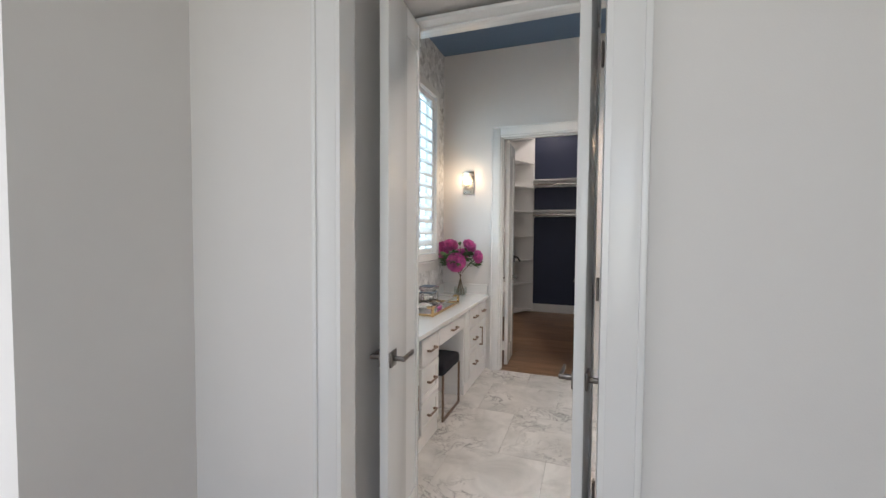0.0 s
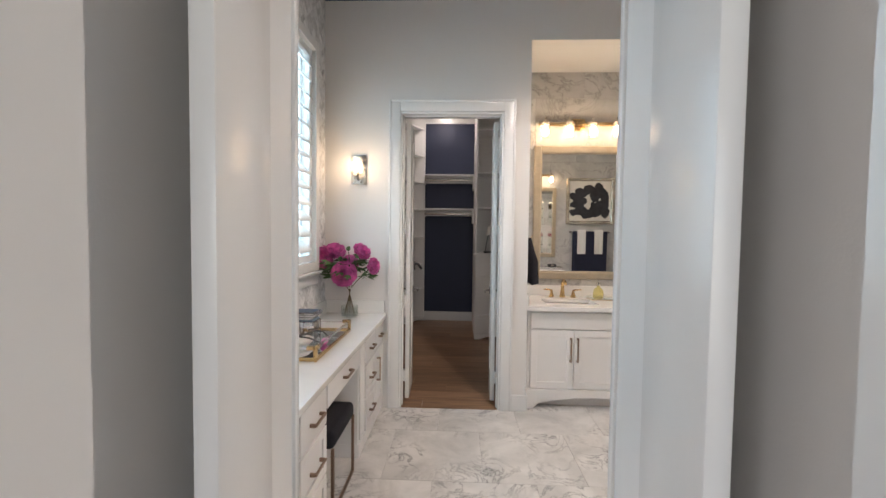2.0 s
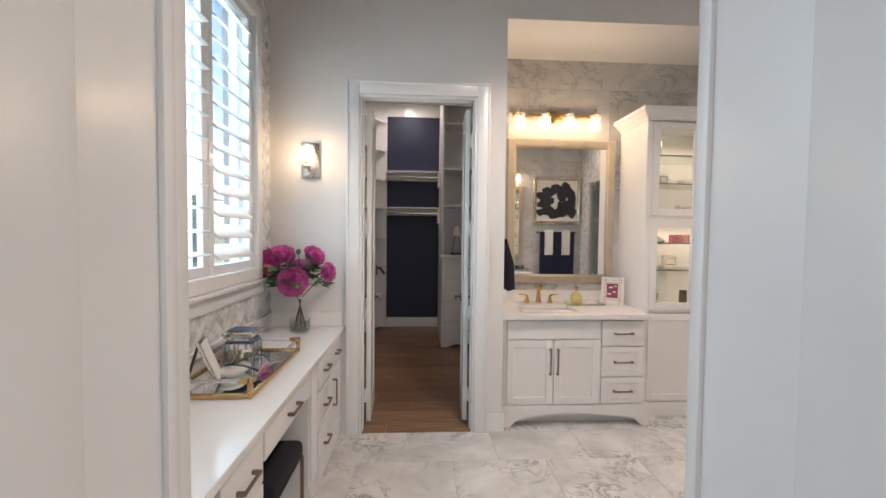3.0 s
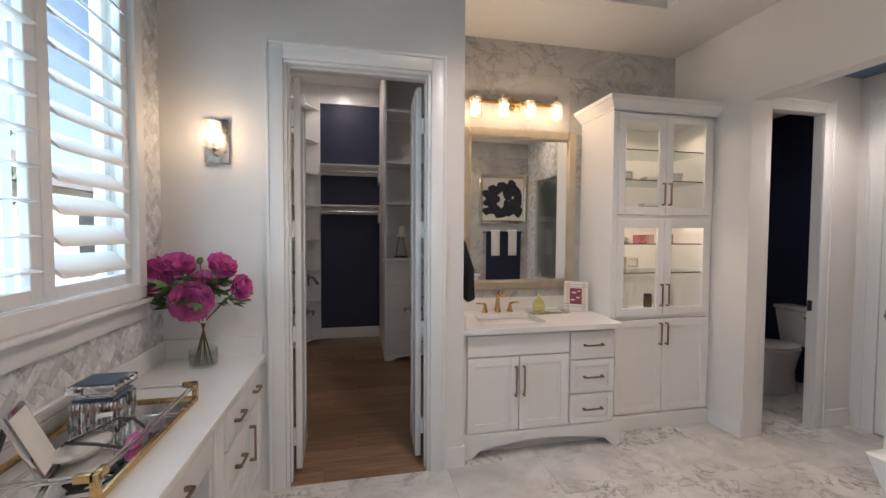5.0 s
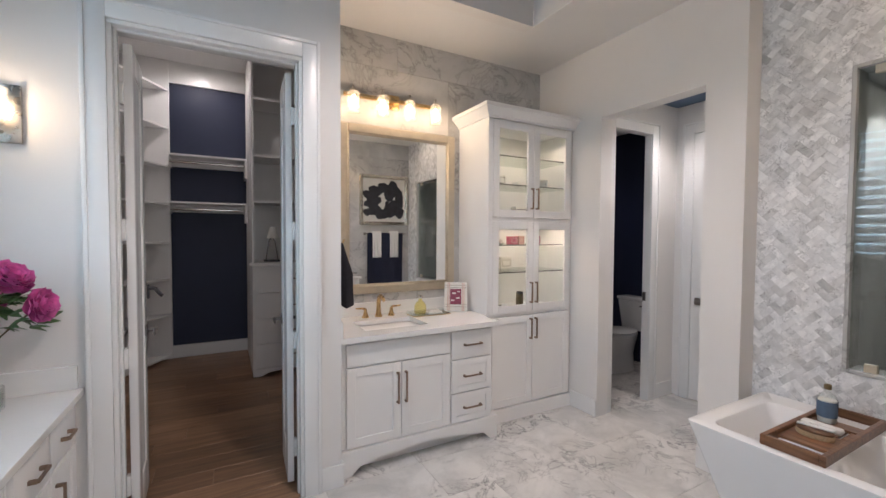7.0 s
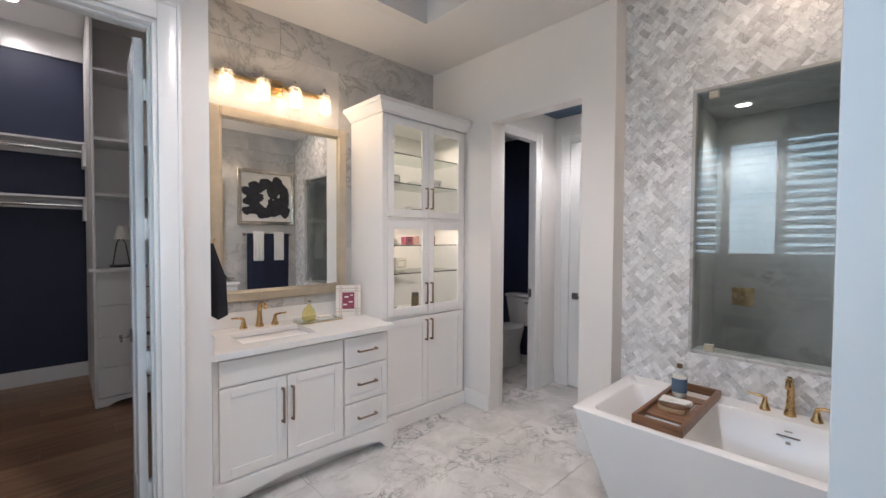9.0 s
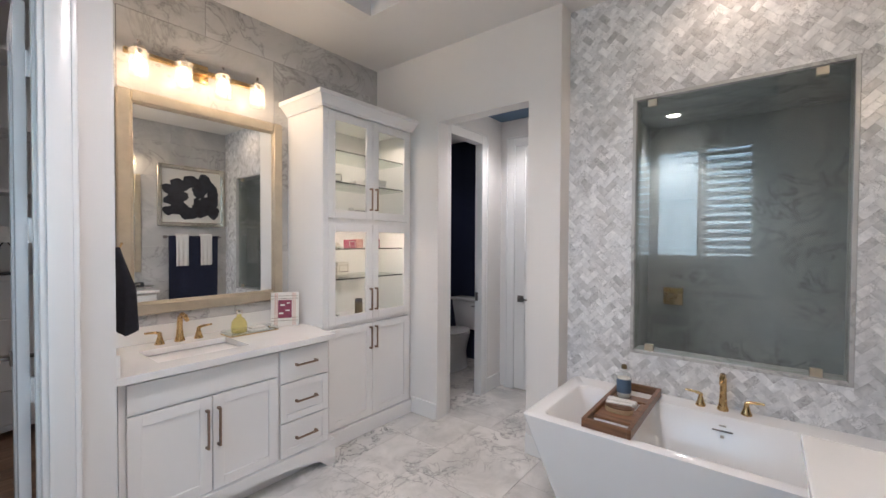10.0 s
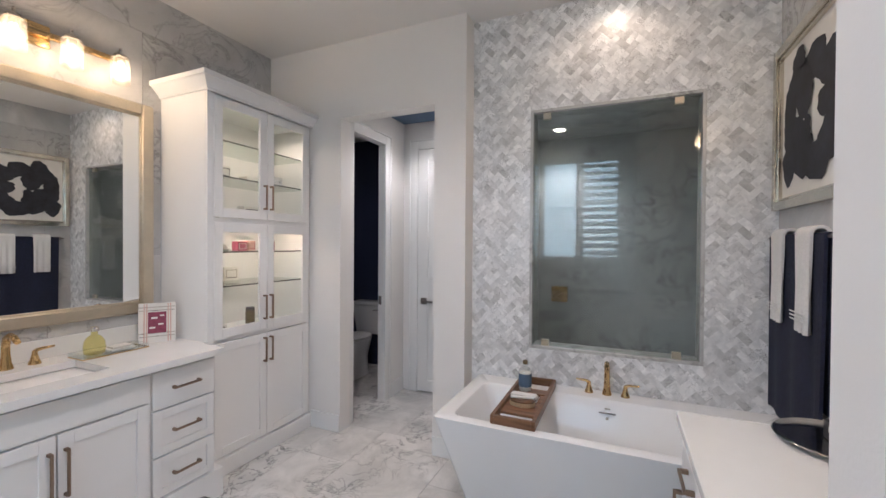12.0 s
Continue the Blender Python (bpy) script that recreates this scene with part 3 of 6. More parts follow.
# closet pair, swung into the closet
D3 = door_leaf("door_3", (CX0, 4.42, 0), CX0 + 0.031, CX0 + 0.068, 4.418, 4.80, 2.405, "open white closet door leaf seen on its hinge edge", 4.75, 0.93, -1)
D4 = door_leaf("door_4", (CX1, 4.42, 0), CX1 - 0.068, CX1 - 0.032, 4.418, 4.80, 2.405, "open white closet door leaf with a long sunk panel", 4.75, 0.93, -1)
D3.matrix_basis = pose(CX0, 4.42, 0, 0, 0, 2.0)
D4.matrix_basis = pose(CX1, 4.42, 0, 0, 0, -2.5)
for z in (0.22, 0.86, 1.50, 2.16):
    for d, x in ((D3, CX0 + 0.024), (D4, CX1 - 0.025)):
        part("hinge", bxs((x - 0.0085, x + 0.0085, 4.399, 4.44, z - 0.05, z + 0.05), bevel=0.002), TRIM, d, "white painted hinge", 30)
part("coat_hook", merged(bxs((CX0 + 0.068, CX0 + 0.076, 4.735, 4.775, 1.11, 1.19), bevel=0.003), tube([(CX0 + 0.074, 4.755, 1.17), (CX0 + 0.105, 4.755, 1.165), (CX0 + 0.13, 4.755, 1.13), (CX0 + 0.14, 4.755, 1.12)], 0.011, 8)), CHARCOAL, D3, "black coat hook", 40)
# linen door in the toilet hall
D5 = thing("door_5", (3.47, 3.68, 0), "closed white panelled door with pewter lever", "door", "", "structure")
FL = Face((3.472, 0, 0), (0, -1, 0), (-1, 0, 0))
part("leaf", merged(FL.shaker(-4.055, -3.305, 0.015, 1.02, 0.11, 0.03, 0.01), FL.shaker(-4.055, -3.305, 1.02, 2.395, 0.11, 0.03, 0.01)), TRIM, D5, "", 30)
lever("lever_handle", D5, FL, -3.985, 0.905, 0.03, 1)
part("strike_plate", bxs((3.081, 3.0855, 4.248, 4.278, 0.90, 0.98)), PEWTER, thing("strike", (3.085, 4.26, 0.9), "pewter strike plate in the toilet door jamb", "door hardware"))

# ---- window with plantation shutters ----
W1 = thing("window_1", (XL, 3.14, 1.1), "white plantation shutters in a framed window with bright daylight", "window", "", "structure")
FW = Face((XL, 0, 0), (0, -1, 0), (1, 0, 0))       # u = -y
part("window_frame", FW.ring(-4.025, -2.15, 1.165, 2.87, 0.07, 0.0, 0.035, 0.003), TRIM, W1, "white shutter frame")
part("window_sill", merged(FW.boxes((-4.045, -2.13, 1.143, 1.164, 0, 0.06), bevel=0.005), FW.boxes((-4.03, -2.145, 1.062, 1.142, 0, 0.024), bevel=0.004)), TRIM, W1, "white sill and flat apron", 30)
for y0, y1, tilt in ((3.418, 3.953, 44), (2.820, 3.411, 5), (2.222, 2.813, 42)):
    p = part("shutter_panel", FW.ring(-y1, -y0, 1.237, 2.798, 0.05, -0.028, 0.004, 0.003), TRIM, W1, "white shutter panel with wide louvres")
    z0, z1 = 1.295, 2.745
    n = 13
    for k in range(n):
        zc = z0 + (z1 - z0) * (k + 0.5) / n
        bm = bmesh.new()
        w, t = 0.057, 0.0065
        ring = [(w * math.cos(a), t * math.sin(a)) for a in [2 * math.pi * j / 12 for j in range(12)]]
        ca, sa = math.cos(radians(tilt)), math.sin(radians(tilt))
        ends = []
        for yy in (y0 + 0.052, y1 - 0.052):
            ends.append([bm.verts.new((XL - 0.012 + (u * ca + v * sa), yy, zc + (-u * sa + v * ca))) for u, v in ring])
        for j in range(12):
            bm.faces.new((ends[0][j], ends[0][(j + 1) % 12], ends[1][(j + 1) % 12], ends[1][j]))
        bm.faces.new(ends[0])
        bm.faces.new(ends[1][::-1])
        part("louvre", bm, TRIM, p, "", 50)
part("sash", merged(bxs((XL - 0.115, XL - 0.085, WY0, WY1, WZ0, WZ0 + 0.05), (XL - 0.115, XL - 0.085, WY0, WY1, WZ1 - 0.05, WZ1)),
                    *[bxs((XL - 0.125, XL - 0.08, y - h, y + h, WZ0 + 0.05, WZ1 - 0.05)) for y, h in ((WY0 + 0.02, 0.02), (2.80, 0.02), (3.40, 0.02), (WY1 - 0.02, 0.02))]), TRIM, W1, "pale painted window sash")
g = part("pane", bxs((XL - 0.102, XL - 0.098, WY0, WY1, WZ0, WZ1)), PANE, W1)
g.visible_shadow = False

# ---- outdoors seen through the shutters ----
LAWN = mottled("dry_lawn", (0.15, 0.155, 0.09), 0.9, 0.4, 3, 0.5, 40)
BRICK = mottled("brick_tan", (0.66, 0.57, 0.49), 0.85, 0.25, 12, 0.5, 60)
ROOF = mottled("roof_shingle", (0.22, 0.21, 0.20), 0.9, 0.2, 6, 0.5, 40)
BARK = mottled("bark", (0.10, 0.07, 0.05), 0.9, 0.3, 15, 0.5, 60)
structure("ground", bxs((-400, 400, -400, 400, -0.5, -0.35)), LAWN, "dry green lawn reaching to the horizon", "ground")
H = thing("house", (-11.5, 6.5, -0.35), "single-storey pale brick neighbouring house with grey roof", "house")
part("wall", bxs((-15, -8.5, -6, 18, -0.36, 2.7)), BRICK, H, "pale brick wall")
rb = bmesh.new()
v = [rb.verts.new(c) for c in ((-8.1, -6.4, 2.7), (-8.1, 18.4, 2.7), (-15.4, 18.4, 2.7), (-15.4, -6.4, 2.7), (-11.7, -3, 4.7), (-11.7, 15, 4.7))]
for q in ((0, 1, 5, 4), (2, 3, 4, 5), (1, 2, 5), (3, 0, 4), (3, 2, 1, 0)):
    rb.faces.new([v[i] for i in q])
part("roof", rb, ROOF, H, "grey shingle roof")
for y, z0, z1 in ((1.0, 0.5, 1.8), (5.5, 0.5, 1.8), (9.5, 0.5, 1.8), (16.1, 0.1, 2.5)):
    w = part("window", bxs((-8.52, -8.46, y, y + 1.1, z0, z1)), DARKGAP, H, "dark framed window")
    part("sill", bxs((-8.5, -8.42, y - 0.05, y + 1.15, z0 - 0.08, z0)), PAPER, w)


def small_tree(at, height, seed):
    rnd = random.Random(seed)
    t = thing("tree", at, "small green garden tree outside the window", "tree", "garden trees")
    x, y, z = at
    limbs = [tube([(x, y, z), (x + 0.05, y, z + height * 0.3), (x, y + 0.08, z + height * 0.65)], [0.09, 0.07, 0.03], 8)]
    for _ in range(7):
        a, h0 = rnd.uniform(0, 6.28), rnd.uniform(0.25, 0.55)
        limbs.append(tube([(x, y, z + height * h0), (x + 0.5 * math.cos(a), y + 0.5 * math.sin(a), z + height * (h0 + 0.15)), (x + 0.9 * math.cos(a), y + 0.9 * math.sin(a), z + height * (h0 + 0.32))], [0.035, 0.022, 0.008], 6))
    part("trunk", merged(*limbs), BARK, t, "brown trunk with limbs", True)
    bm = bmesh.new()
    for _ in range(1500):
        a, b, r = rnd.uniform(0, 6.28), rnd.uniform(-1, 1), rnd.uniform(0.35, 1) ** 0.6
        lump = 0.75 + 0.25 * math.sin(3 * a + 2 * b)
        c = Vector((x + 1.2 * r * lump * math.cos(a) * math.sqrt(1 - b * b), y + 1.2 * r * lump * math.sin(a) * math.sqrt(1 - b * b), z + height * 0.66 + height * 0.36 * r * b))
        m = Matrix.Translation(c) @ Euler((rnd.uniform(0, 6), rnd.uniform(0, 6), rnd.uniform(0, 6))).to_matrix().to_4x4()
        s = rnd.uniform(0.05, 0.1)
        bm.faces.new([bm.verts.new(m @ Vector(p)) for p in ((-s, 0, 0), (0, -s * 0.45, 0.01), (s, 0, 0), (0, s * 0.45, 0.01))])
    tagged(part("crown", bm, LEAF, t, "crown of small green leaves"), kind="stuff")


small_tree((-4.6, 6.3, -0.35), 3.6, 3)
small_tree((-5.2, 1.2, -0.35), 3.2, 7)

# ---- dressing desk along the window wall ----
DX, DF, DZ = -0.815, -0.84, 0.79
FD = Face((DF - 0.02, 0, 0), (0, -1, 0), (1, 0, 0))      # u = -y, fronts 20 mm thick to DF
solo("desk_countertop", bxs((XL + 0.001, DX, YD + 0.001, YE - 0.001, DZ - 0.032, DZ), bevel=0.003), QUARTZ, "white quartz desk top along the window wall", "countertop")
solo("desk_backsplash", merged(bxs((XL + 0.0005, XL + 0.02, YD + 0.001, YE - 0.021, DZ + 0.0005, DZ + 0.105), bevel=0.002), bxs((XL + 0.0005, DX - 0.02, YE - 0.02, YE - 0.0005, DZ + 0.0005, DZ + 0.105), bevel=0.002)), QUARTZ, "white quartz upstand behind the desk top", "backsplash")


def desk_unit(y0, y1, label):
    t = thing("desk_cabinet", (XL + 0.25, (y0 + y1) / 2, 0), label, "cabinet", "desk cabinets")
    part("body", bxs((XL + 0.003, DF - 0.021, y0, y1, 0.09, DZ - 0.033)), CAB, t)
    part("plinth", bxs((XL + 0.01, DF - 0.012, y0 + 0.001, y1 - 0.001, 0, 0.089), bevel=0.002), CAB, t)
    return t


def drawer(t, fc, u0, u1, v0, v1, shaker=True, length=0.13):
    d = part("drawer", fc.shaker(u0, u1, v0, v1, 0.042) if shaker else fc.slab(u0, u1, v0, v1), CAB, t, "", 30)
    part("handle", fc.pull((u0 + u1) / 2, (v0 + v1) / 2, length, False), BRONZE, d, "bronze bar pull")
    return d


def cupboard(t, fc, u0, u1, v0, v1, hu, hv, length=0.16):
    d = part("cupboard_door", fc.shaker(u0, u1, v0, v1, 0.055), CAB, t, "", 30)
    part("handle", fc.pull(hu, hv, length, True), BRONZE, d, "bronze bar pull")
    return d


T = desk_unit(2.42, 2.815, "white desk cabinet with three stacked drawers")
for v0, v1, sh in ((0.555, 0.735, False), (0.320, 0.545, True), (0.105, 0.310, True)):
    drawer(T, FD, -2.805, -2.49, v0, v1, sh)
T = desk_unit(YD + 0.003, 2.415, "white desk cabinet with a single door")
cupboard(T, FD, -2.41, -2.12, 0.105, 0.735, -2.37, 0.41)
T = thing("knee_drawer", (-1.0, 3.15, 0.66), "white shallow drawer over the knee space", "drawer")
part("box", bxs((XL + 0.1, DF - 0.021, 2.818, 3.46, 0.62, DZ - 0.033)), CAB, T)
drawer(T, FD, -3.455, -2.822, 0.615, 0.737, False)
T = desk_unit(3.475, 3.62, "white fluted pilaster beside the knee space")
part("fluting", merged(*[FD.boxes((-3.60 + 0.022 * k, -3.586 + 0.022 * k, 0.11, 0.73, 0, 0.014), bevel=0.004) for k in range(5)]), CAB, T)
T = desk_unit(3.622, 3.93, "white desk cabinet with three drawers")
for v0, v1, sh in ((0.565, 0.735, False), (0.330, 0.555, True), (0.105, 0.320, True)):
    drawer(T, FD, -3.925, -3.628, v0, v1, sh, 0.11)
T = desk_unit(3.932, YE - 0.004, "white desk cabinet with a drawer over a door")
drawer(T, FD, -4.225, -3.938, 0.575, 0.735, False, 0.09)
cupboard(T, FD, -4.225, -3.938, 0.105, 0.565, -3.975, 0.42, 0.18)

# stool in the knee space
ST = thing("stool", (-1.02, 3.13, 0), "backless stool with black velvet seat and bronze frame", "stool")
sx0, sx1, sy0, sy1 = -1.22, -0.845, 2.93, 3.34
seat = bxs((sx0, sx1, sy0, sy1, 0.345, 0.44), bevel=0.03, seg=4)
part("seat", seat, BLACKCLOTH, ST, "black velvet cushion", 50)
for x in (sx0 + 0.008, sx1 - 0.008):
    for y in (sy0 + 0.008, sy1 - 0.008):
        part("leg", bxs((x - 0.008, x + 0.008, y - 0.008, y + 0.008, 0, 0.355), bevel=0.002), BRONZE, ST)
for x in (sx0 + 0.008, sx1 - 0.008):
    part("stretcher", bxs((x - 0.008, x + 0.008, sy0 + 0.017, sy1 - 0.017, 0, 0.016), bevel=0.002), BRONZE, ST)

# ---- tray on the desk: gold corners, lucite bars, mirror bed ----
tx0, tx1, ty0, ty1, tz = -1.305, -0.945, 2.965, 3.625, DZ
TR = thing("vanity_tray", ((tx0 + tx1) / 2, (ty0 + ty1) / 2, tz), "gold-framed mirrored tray with clear lucite rails", "tray")
part("mirror_bed", bxs((tx0 + 0.012, tx1 - 0.012, ty0 + 0.012, ty1 - 0.012, tz + 0.006, tz + 0.012)), MIRROR, TR, "mirrored bed")
part("rim", merged(bxs((tx0, tx0 + 0.014, ty0, ty1, tz + 0.004, tz + 0.022), bevel=0.002), bxs((tx1 - 0.014, tx1, ty0, ty1, tz + 0.004, tz + 0.022), bevel=0.002),
                   bxs((tx0 + 0.014, tx1 - 0.014, ty0, ty0 + 0.014, tz + 0.004, tz + 0.022), bevel=0.002), bxs((tx0 + 0.014, tx1 - 0.014, ty1 - 0.014, ty1, tz + 0.004, tz + 0.022), bevel=0.002)), BRASS, TR, "polished gold rim", 30)
for x, sx in ((tx0 + 0.009, 1), (tx1 - 0.009, -1)):
    for y, sy in ((ty0 + 0.009, 1), (ty1 - 0.009, -1)):
        c = part("corner_post", merged(bxs((x - 0.009, x + 0.009, y - 0.009, y + 0.009, tz + 0.022, tz + 0.082), bevel=0.001),
                                       bxs((min(x, x + 0.045 * sx), max(x, x + 0.045 * sx), y - 0.009, y + 0.009, tz + 0.062, tz + 0.082), bevel=0.001),
                                       bxs((x - 0.009, x + 0.009, min(y, y + 0.045 * sy), max(y, y + 0.045 * sy), tz + 0.062, tz + 0.082), bevel=0.001)), BRASS, TR, "gold corner post", 30)
        part("foot", lathe([(0.006, 0), (0.008, 0.004)], (x, y, tz), 10), BRASS, TR)
for x in (tx0 + 0.009, tx1 - 0.009):
    part("lucite_rail", tube([(x, ty0 + 0.05, tz + 0.072), (x, ty1 - 0.05, tz + 0.072)], 0.008, 12), LUCITE, TR, "clear lucite bar", True)
for y in (ty0 + 0.009, ty1 - 0.009):
    part("lucite_rail", tube([(tx0 + 0.05, y, tz + 0.072), (tx1 - 0.05, y, tz + 0.072)], 0.008, 12), LUCITE, TR, "clear lucite bar", True)
zb = tz + 0.012
CB = thing("crystal_box", (-1.175, 3.43, zb), "cut crystal trinket box with a lid", "box")
bp, bh, bx0, by0 = 0.0345, 0.105, -1.244, 3.36
for i in range(4):
    for j in range(4):
        if i in (0, 3) or j in (0, 3):
            part("crystal_block", bxs((bx0 + bp * i, bx0 + bp * i + bp - 0.0003, by0 + bp * j, by0 + bp * j + bp - 0.0003, zb, zb + bh), bevel=0.004, seg=1), CRYSTAL, CB)
part("lining", bxs((bx0 + 0.008, bx0 + 4 * bp - 0.008, by0 + 0.008, by0 + 4 * bp - 0.008, zb + bh + 0.0005, zb + bh + 0.010)), LABELBLUE, CB, "dark blue inset")
part("lid_rim", bxs((bx0 + 0.014, bx0 + 4 * bp - 0.014, by0 + 0.014, by0 + 4 * bp - 0.014, zb + bh + 0.0105, zb + bh + 0.0275), bevel=0.003, seg=1), CRYSTAL, CB, "clear lid lip")
part("lid", bxs((bx0 - 0.006, bx0 + 4 * bp + 0.006, by0 - 0.006, by0 + 4 * bp + 0.006, zb + bh + 0.028, zb + bh + 0.056), bevel=0.005, seg=1), CRYSTAL, CB, "thick clear lid")
part("lid_inlay", bxs((bx0 + 0.012, bx0 + 4 * bp - 0.012, by0 + 0.012, by0 + 4 * bp - 0.012, zb + bh + 0.0565, zb + bh + 0.059)), LABELBLUE, CB, "dark blue lid inlay")
# a soft case with sunglasses
SC = thing("sunglasses_case", (-1.12, 3.215, zb), "white soft case lying on the tray", "case")
part("shell", moved(lathe([(0.0005, -0.028), (0.03, -0.024), (0.05, -0.004), (0.05, 0.006), (0.03, 0.024), (0.0005, 0.028)], (0, 0, 0), 20, False), pose(-1.12, 3.215, zb + 0.029, 0, 0, -20) @ Matrix.Diagonal((1.0, 1.7, 1.0, 1))), WHITETOWEL, SC, "", True)
SG = thing("sunglasses", (-1.09, 3.235, zb + 0.06), "dark tortoiseshell sunglasses on the case", "sunglasses")
for lx, ly in ((-1.115, 3.190), (-1.09, 3.260)):
    part("lens", moved(bxs((-0.034, 0.034, -0.003, 0.003, -0.024, 0.024), bevel=0.002), pose(lx, ly, zb + 0.068, 62, 0, 70)), CHARCOAL, SG)
part("temple", tube([(-1.125, 3.150, zb + 0.074), (-1.05, 3.145, zb + 0.066), (-0.99, 3.180, zb + 0.03)], 0.005, 6), CHARCOAL, SG)
part("temple", tube([(-1.08, 3.295, zb + 0.074), (-1.03, 3.315, zb + 0.062), (-0.985, 3.300, zb + 0.03)], 0.005, 6), CHARCOAL, SG)
part("tag", moved(bxs((-0.02, 0.02, -0.012, 0.012, -0.001, 0.001)), pose(-1.10, 3.290, zb + 0.09, 10, 0, 20)), PAPER, SG, "white tag")
PO = thing("pouch", (-1.0, 3.25, zb), "small magenta velvet pouch lying on the tray", "pouch")
part("pouch", moved(lathe([(0.0005, -0.018), (0.02, -0.014), (0.03, 0.0), (0.018, 0.014), (0.0005, 0.017)], (0, 0, 0), 16, False), pose(-1.0, 3.25, zb + 0.0185, 0, 0, 8) @ Matrix.Diagonal((0.7, 1.7, 1.0, 1))), PETAL, PO, "", True)
# small easel frame
EF = thing("easel_photo_frame", (-1.19, 3.13, zb), "slim silver easel frame leaning on the tray", "picture frame")
tilt = pose(-1.185, 3.12, zb + 0.104, 0, -22, 18)
part("panel", moved(bxs((-0.007, 0.007, -0.07, 0.07, -0.105, 0.10), bevel=0.006), tilt), CHROME, EF, "silver edged panel", 40)
part("picture", moved(bxs((0.0072, 0.0082, -0.058, 0.058, -0.09, 0.085)), tilt), PAPER, EF)
part("strut", moved(bxs((-0.004, 0.004, -0.018, 0.018, -0.10, 0.075)), pose(-1.245, 3.105, zb + 0.105, 0, 16, 18)), CHARCOAL, EF, "black easel strut")

# ---- vase of peonies ----
vx, vy = -1.085, 4.10
VA = thing("vase", (vx, vy, DZ), "clear glass vase with bunched stems in water", "vase")
gp = [(0.060, 0.0), (0.066, 0.008), (0.067, 0.05), (0.066, 0.088)]
part("glass", lathe([(0.001, 0.001)] + gp + [(0.062, 0.088), (0.063, 0.05), (0.061, 0.014), (0.001, 0.012)], (vx, vy, DZ), 32, False), VASEGLASS, VA, "clear glass", True)
part("water", lathe([(0.058, 0.0125), (0.0605, 0.03), (0.0605, 0.06)], (vx, vy, DZ), 24), VASEGLASS, VA, "water", True)
BQ = thing("peony_bouquet", (vx, vy, DZ + 0.02), "bouquet of magenta peonies with green leaves", "flowers")
rf = random.Random(11)


def peony(centre, r, axis, seed):
    """A full bloom of cupped, ruffled petals in whorls."""
    rnd = random.Random(seed)
    bm = bmesh.new()
    q = Vector((0, 0, 1)).rotation_difference(Vector(axis).normalized()).to_matrix().to_4x4()
    base = Matrix.Translation(centre) @ q
    for ring_n, (count, open_, rr) in enumerate(((4, 8, 0.42), (5, 24, 0.58), (6, 42, 0.74), (7, 62, 0.9), (8, 84, 1.0))):
        for k in range(count):
            a = 2 * math.pi * (k + rnd.uniform(-0.2, 0.2)) / count + ring_n * 0.7
            turn = base @ Matrix.Rotation(a, 4, "Z") @ Matrix.Rotation(radians(open_ + rnd.uniform(-7, 7)), 4, "Y")
            L, W = r * rr * 1.08, r * rr * rnd.uniform(0.62, 0.78)
            grid = []
            for i in range(5):
                s = i / 4
                row = []
                for j in range(5):
                    tt = j / 2 - 1
                    wide = W * math.sin(math.pi * (0.12 + 0.62 * s)) ** 0.8
                    cup = r * rr * (0.34 * tt * tt + 0.42 * (s - 0.55) ** 2)
                    ruffle = r * 0.05 * math.sin(7 * tt + seed + k) * s * s
                    row.append(bm.verts.new(turn @ Vector((0.16 * r - cup + 0.30 * r * rr * math.sin(s * 1.6) + ruffle, wide * tt, L * s - 0.06 * r * tt * tt * s))))
                grid.append(row)
            for i in range(4):
                for j in range(4):
                    bm.faces.new((grid[i][j], grid[i][j + 1], grid[i + 1][j + 1], grid[i + 1][j]))
    return bm


def aside(o):
    """Along the bouquet's broad side, towards its front, up."""
    return (0.9713 * o[0] - 0.2377 * o[1], -0.2377 * o[0] - 0.9713 * o[1], o[2])


HEADS = [((-0.167, 0.09, 0.470), 0.074, (0.35, -0.85, 0.25)), ((-0.105, 0.01, 0.545), 0.068, (0.1, -0.5, 0.75)), ((-0.25, 0.0, 0.515), 0.062, (-0.5, -0.4, 0.6)), ((-0.262, 0.05, 0.395), 0.060, (-0.7, -0.5, 0.05)),
         ((0.035, 0.13, 0.355), 0.077, (0.35, -0.9, 0.12)), ((0.130, 0.02, 0.540), 0.058, (0.6, -0.3, 0.65)), ((0.228, 0.03, 0.415), 0.052, (0.9, -0.3, 0.1)), ((-0.05, -0.13, 0.43), 0.058, (-0.1, 0.8, 0.5))]
knot = Vector((vx, vy, DZ + 0.235))
for i, (o, r, ax) in enumerate(HEADS):
    o, r = aside((1.12 * o[0] - 0.012, o[1], o[2])), 1.15 * r
    c = Vector((vx, vy, DZ)) + Vector(o)
    part("bloom", peony(c - Vector(ax).normalized() * r * 0.35, r, ax, i + 1), PETAL, BQ, "magenta peony", True)
    foot = Vector((vx + 0.042 * math.cos(i * 0.9), vy + 0.042 * math.sin(i * 0.9), DZ + 0.018))
    part("stem", tube([foot, knot + Vector((0.007 * math.cos(i * 0.9 + 3.1), 0.007 * math.sin(i * 0.9 + 3.1), -0.02)), knot + (c - knot) * 0.45 + Vector((0, 0, 0.01)), c - Vector(ax).normalized() * r * 0.5], 0.0034, 6), STEM, BQ, "", True)
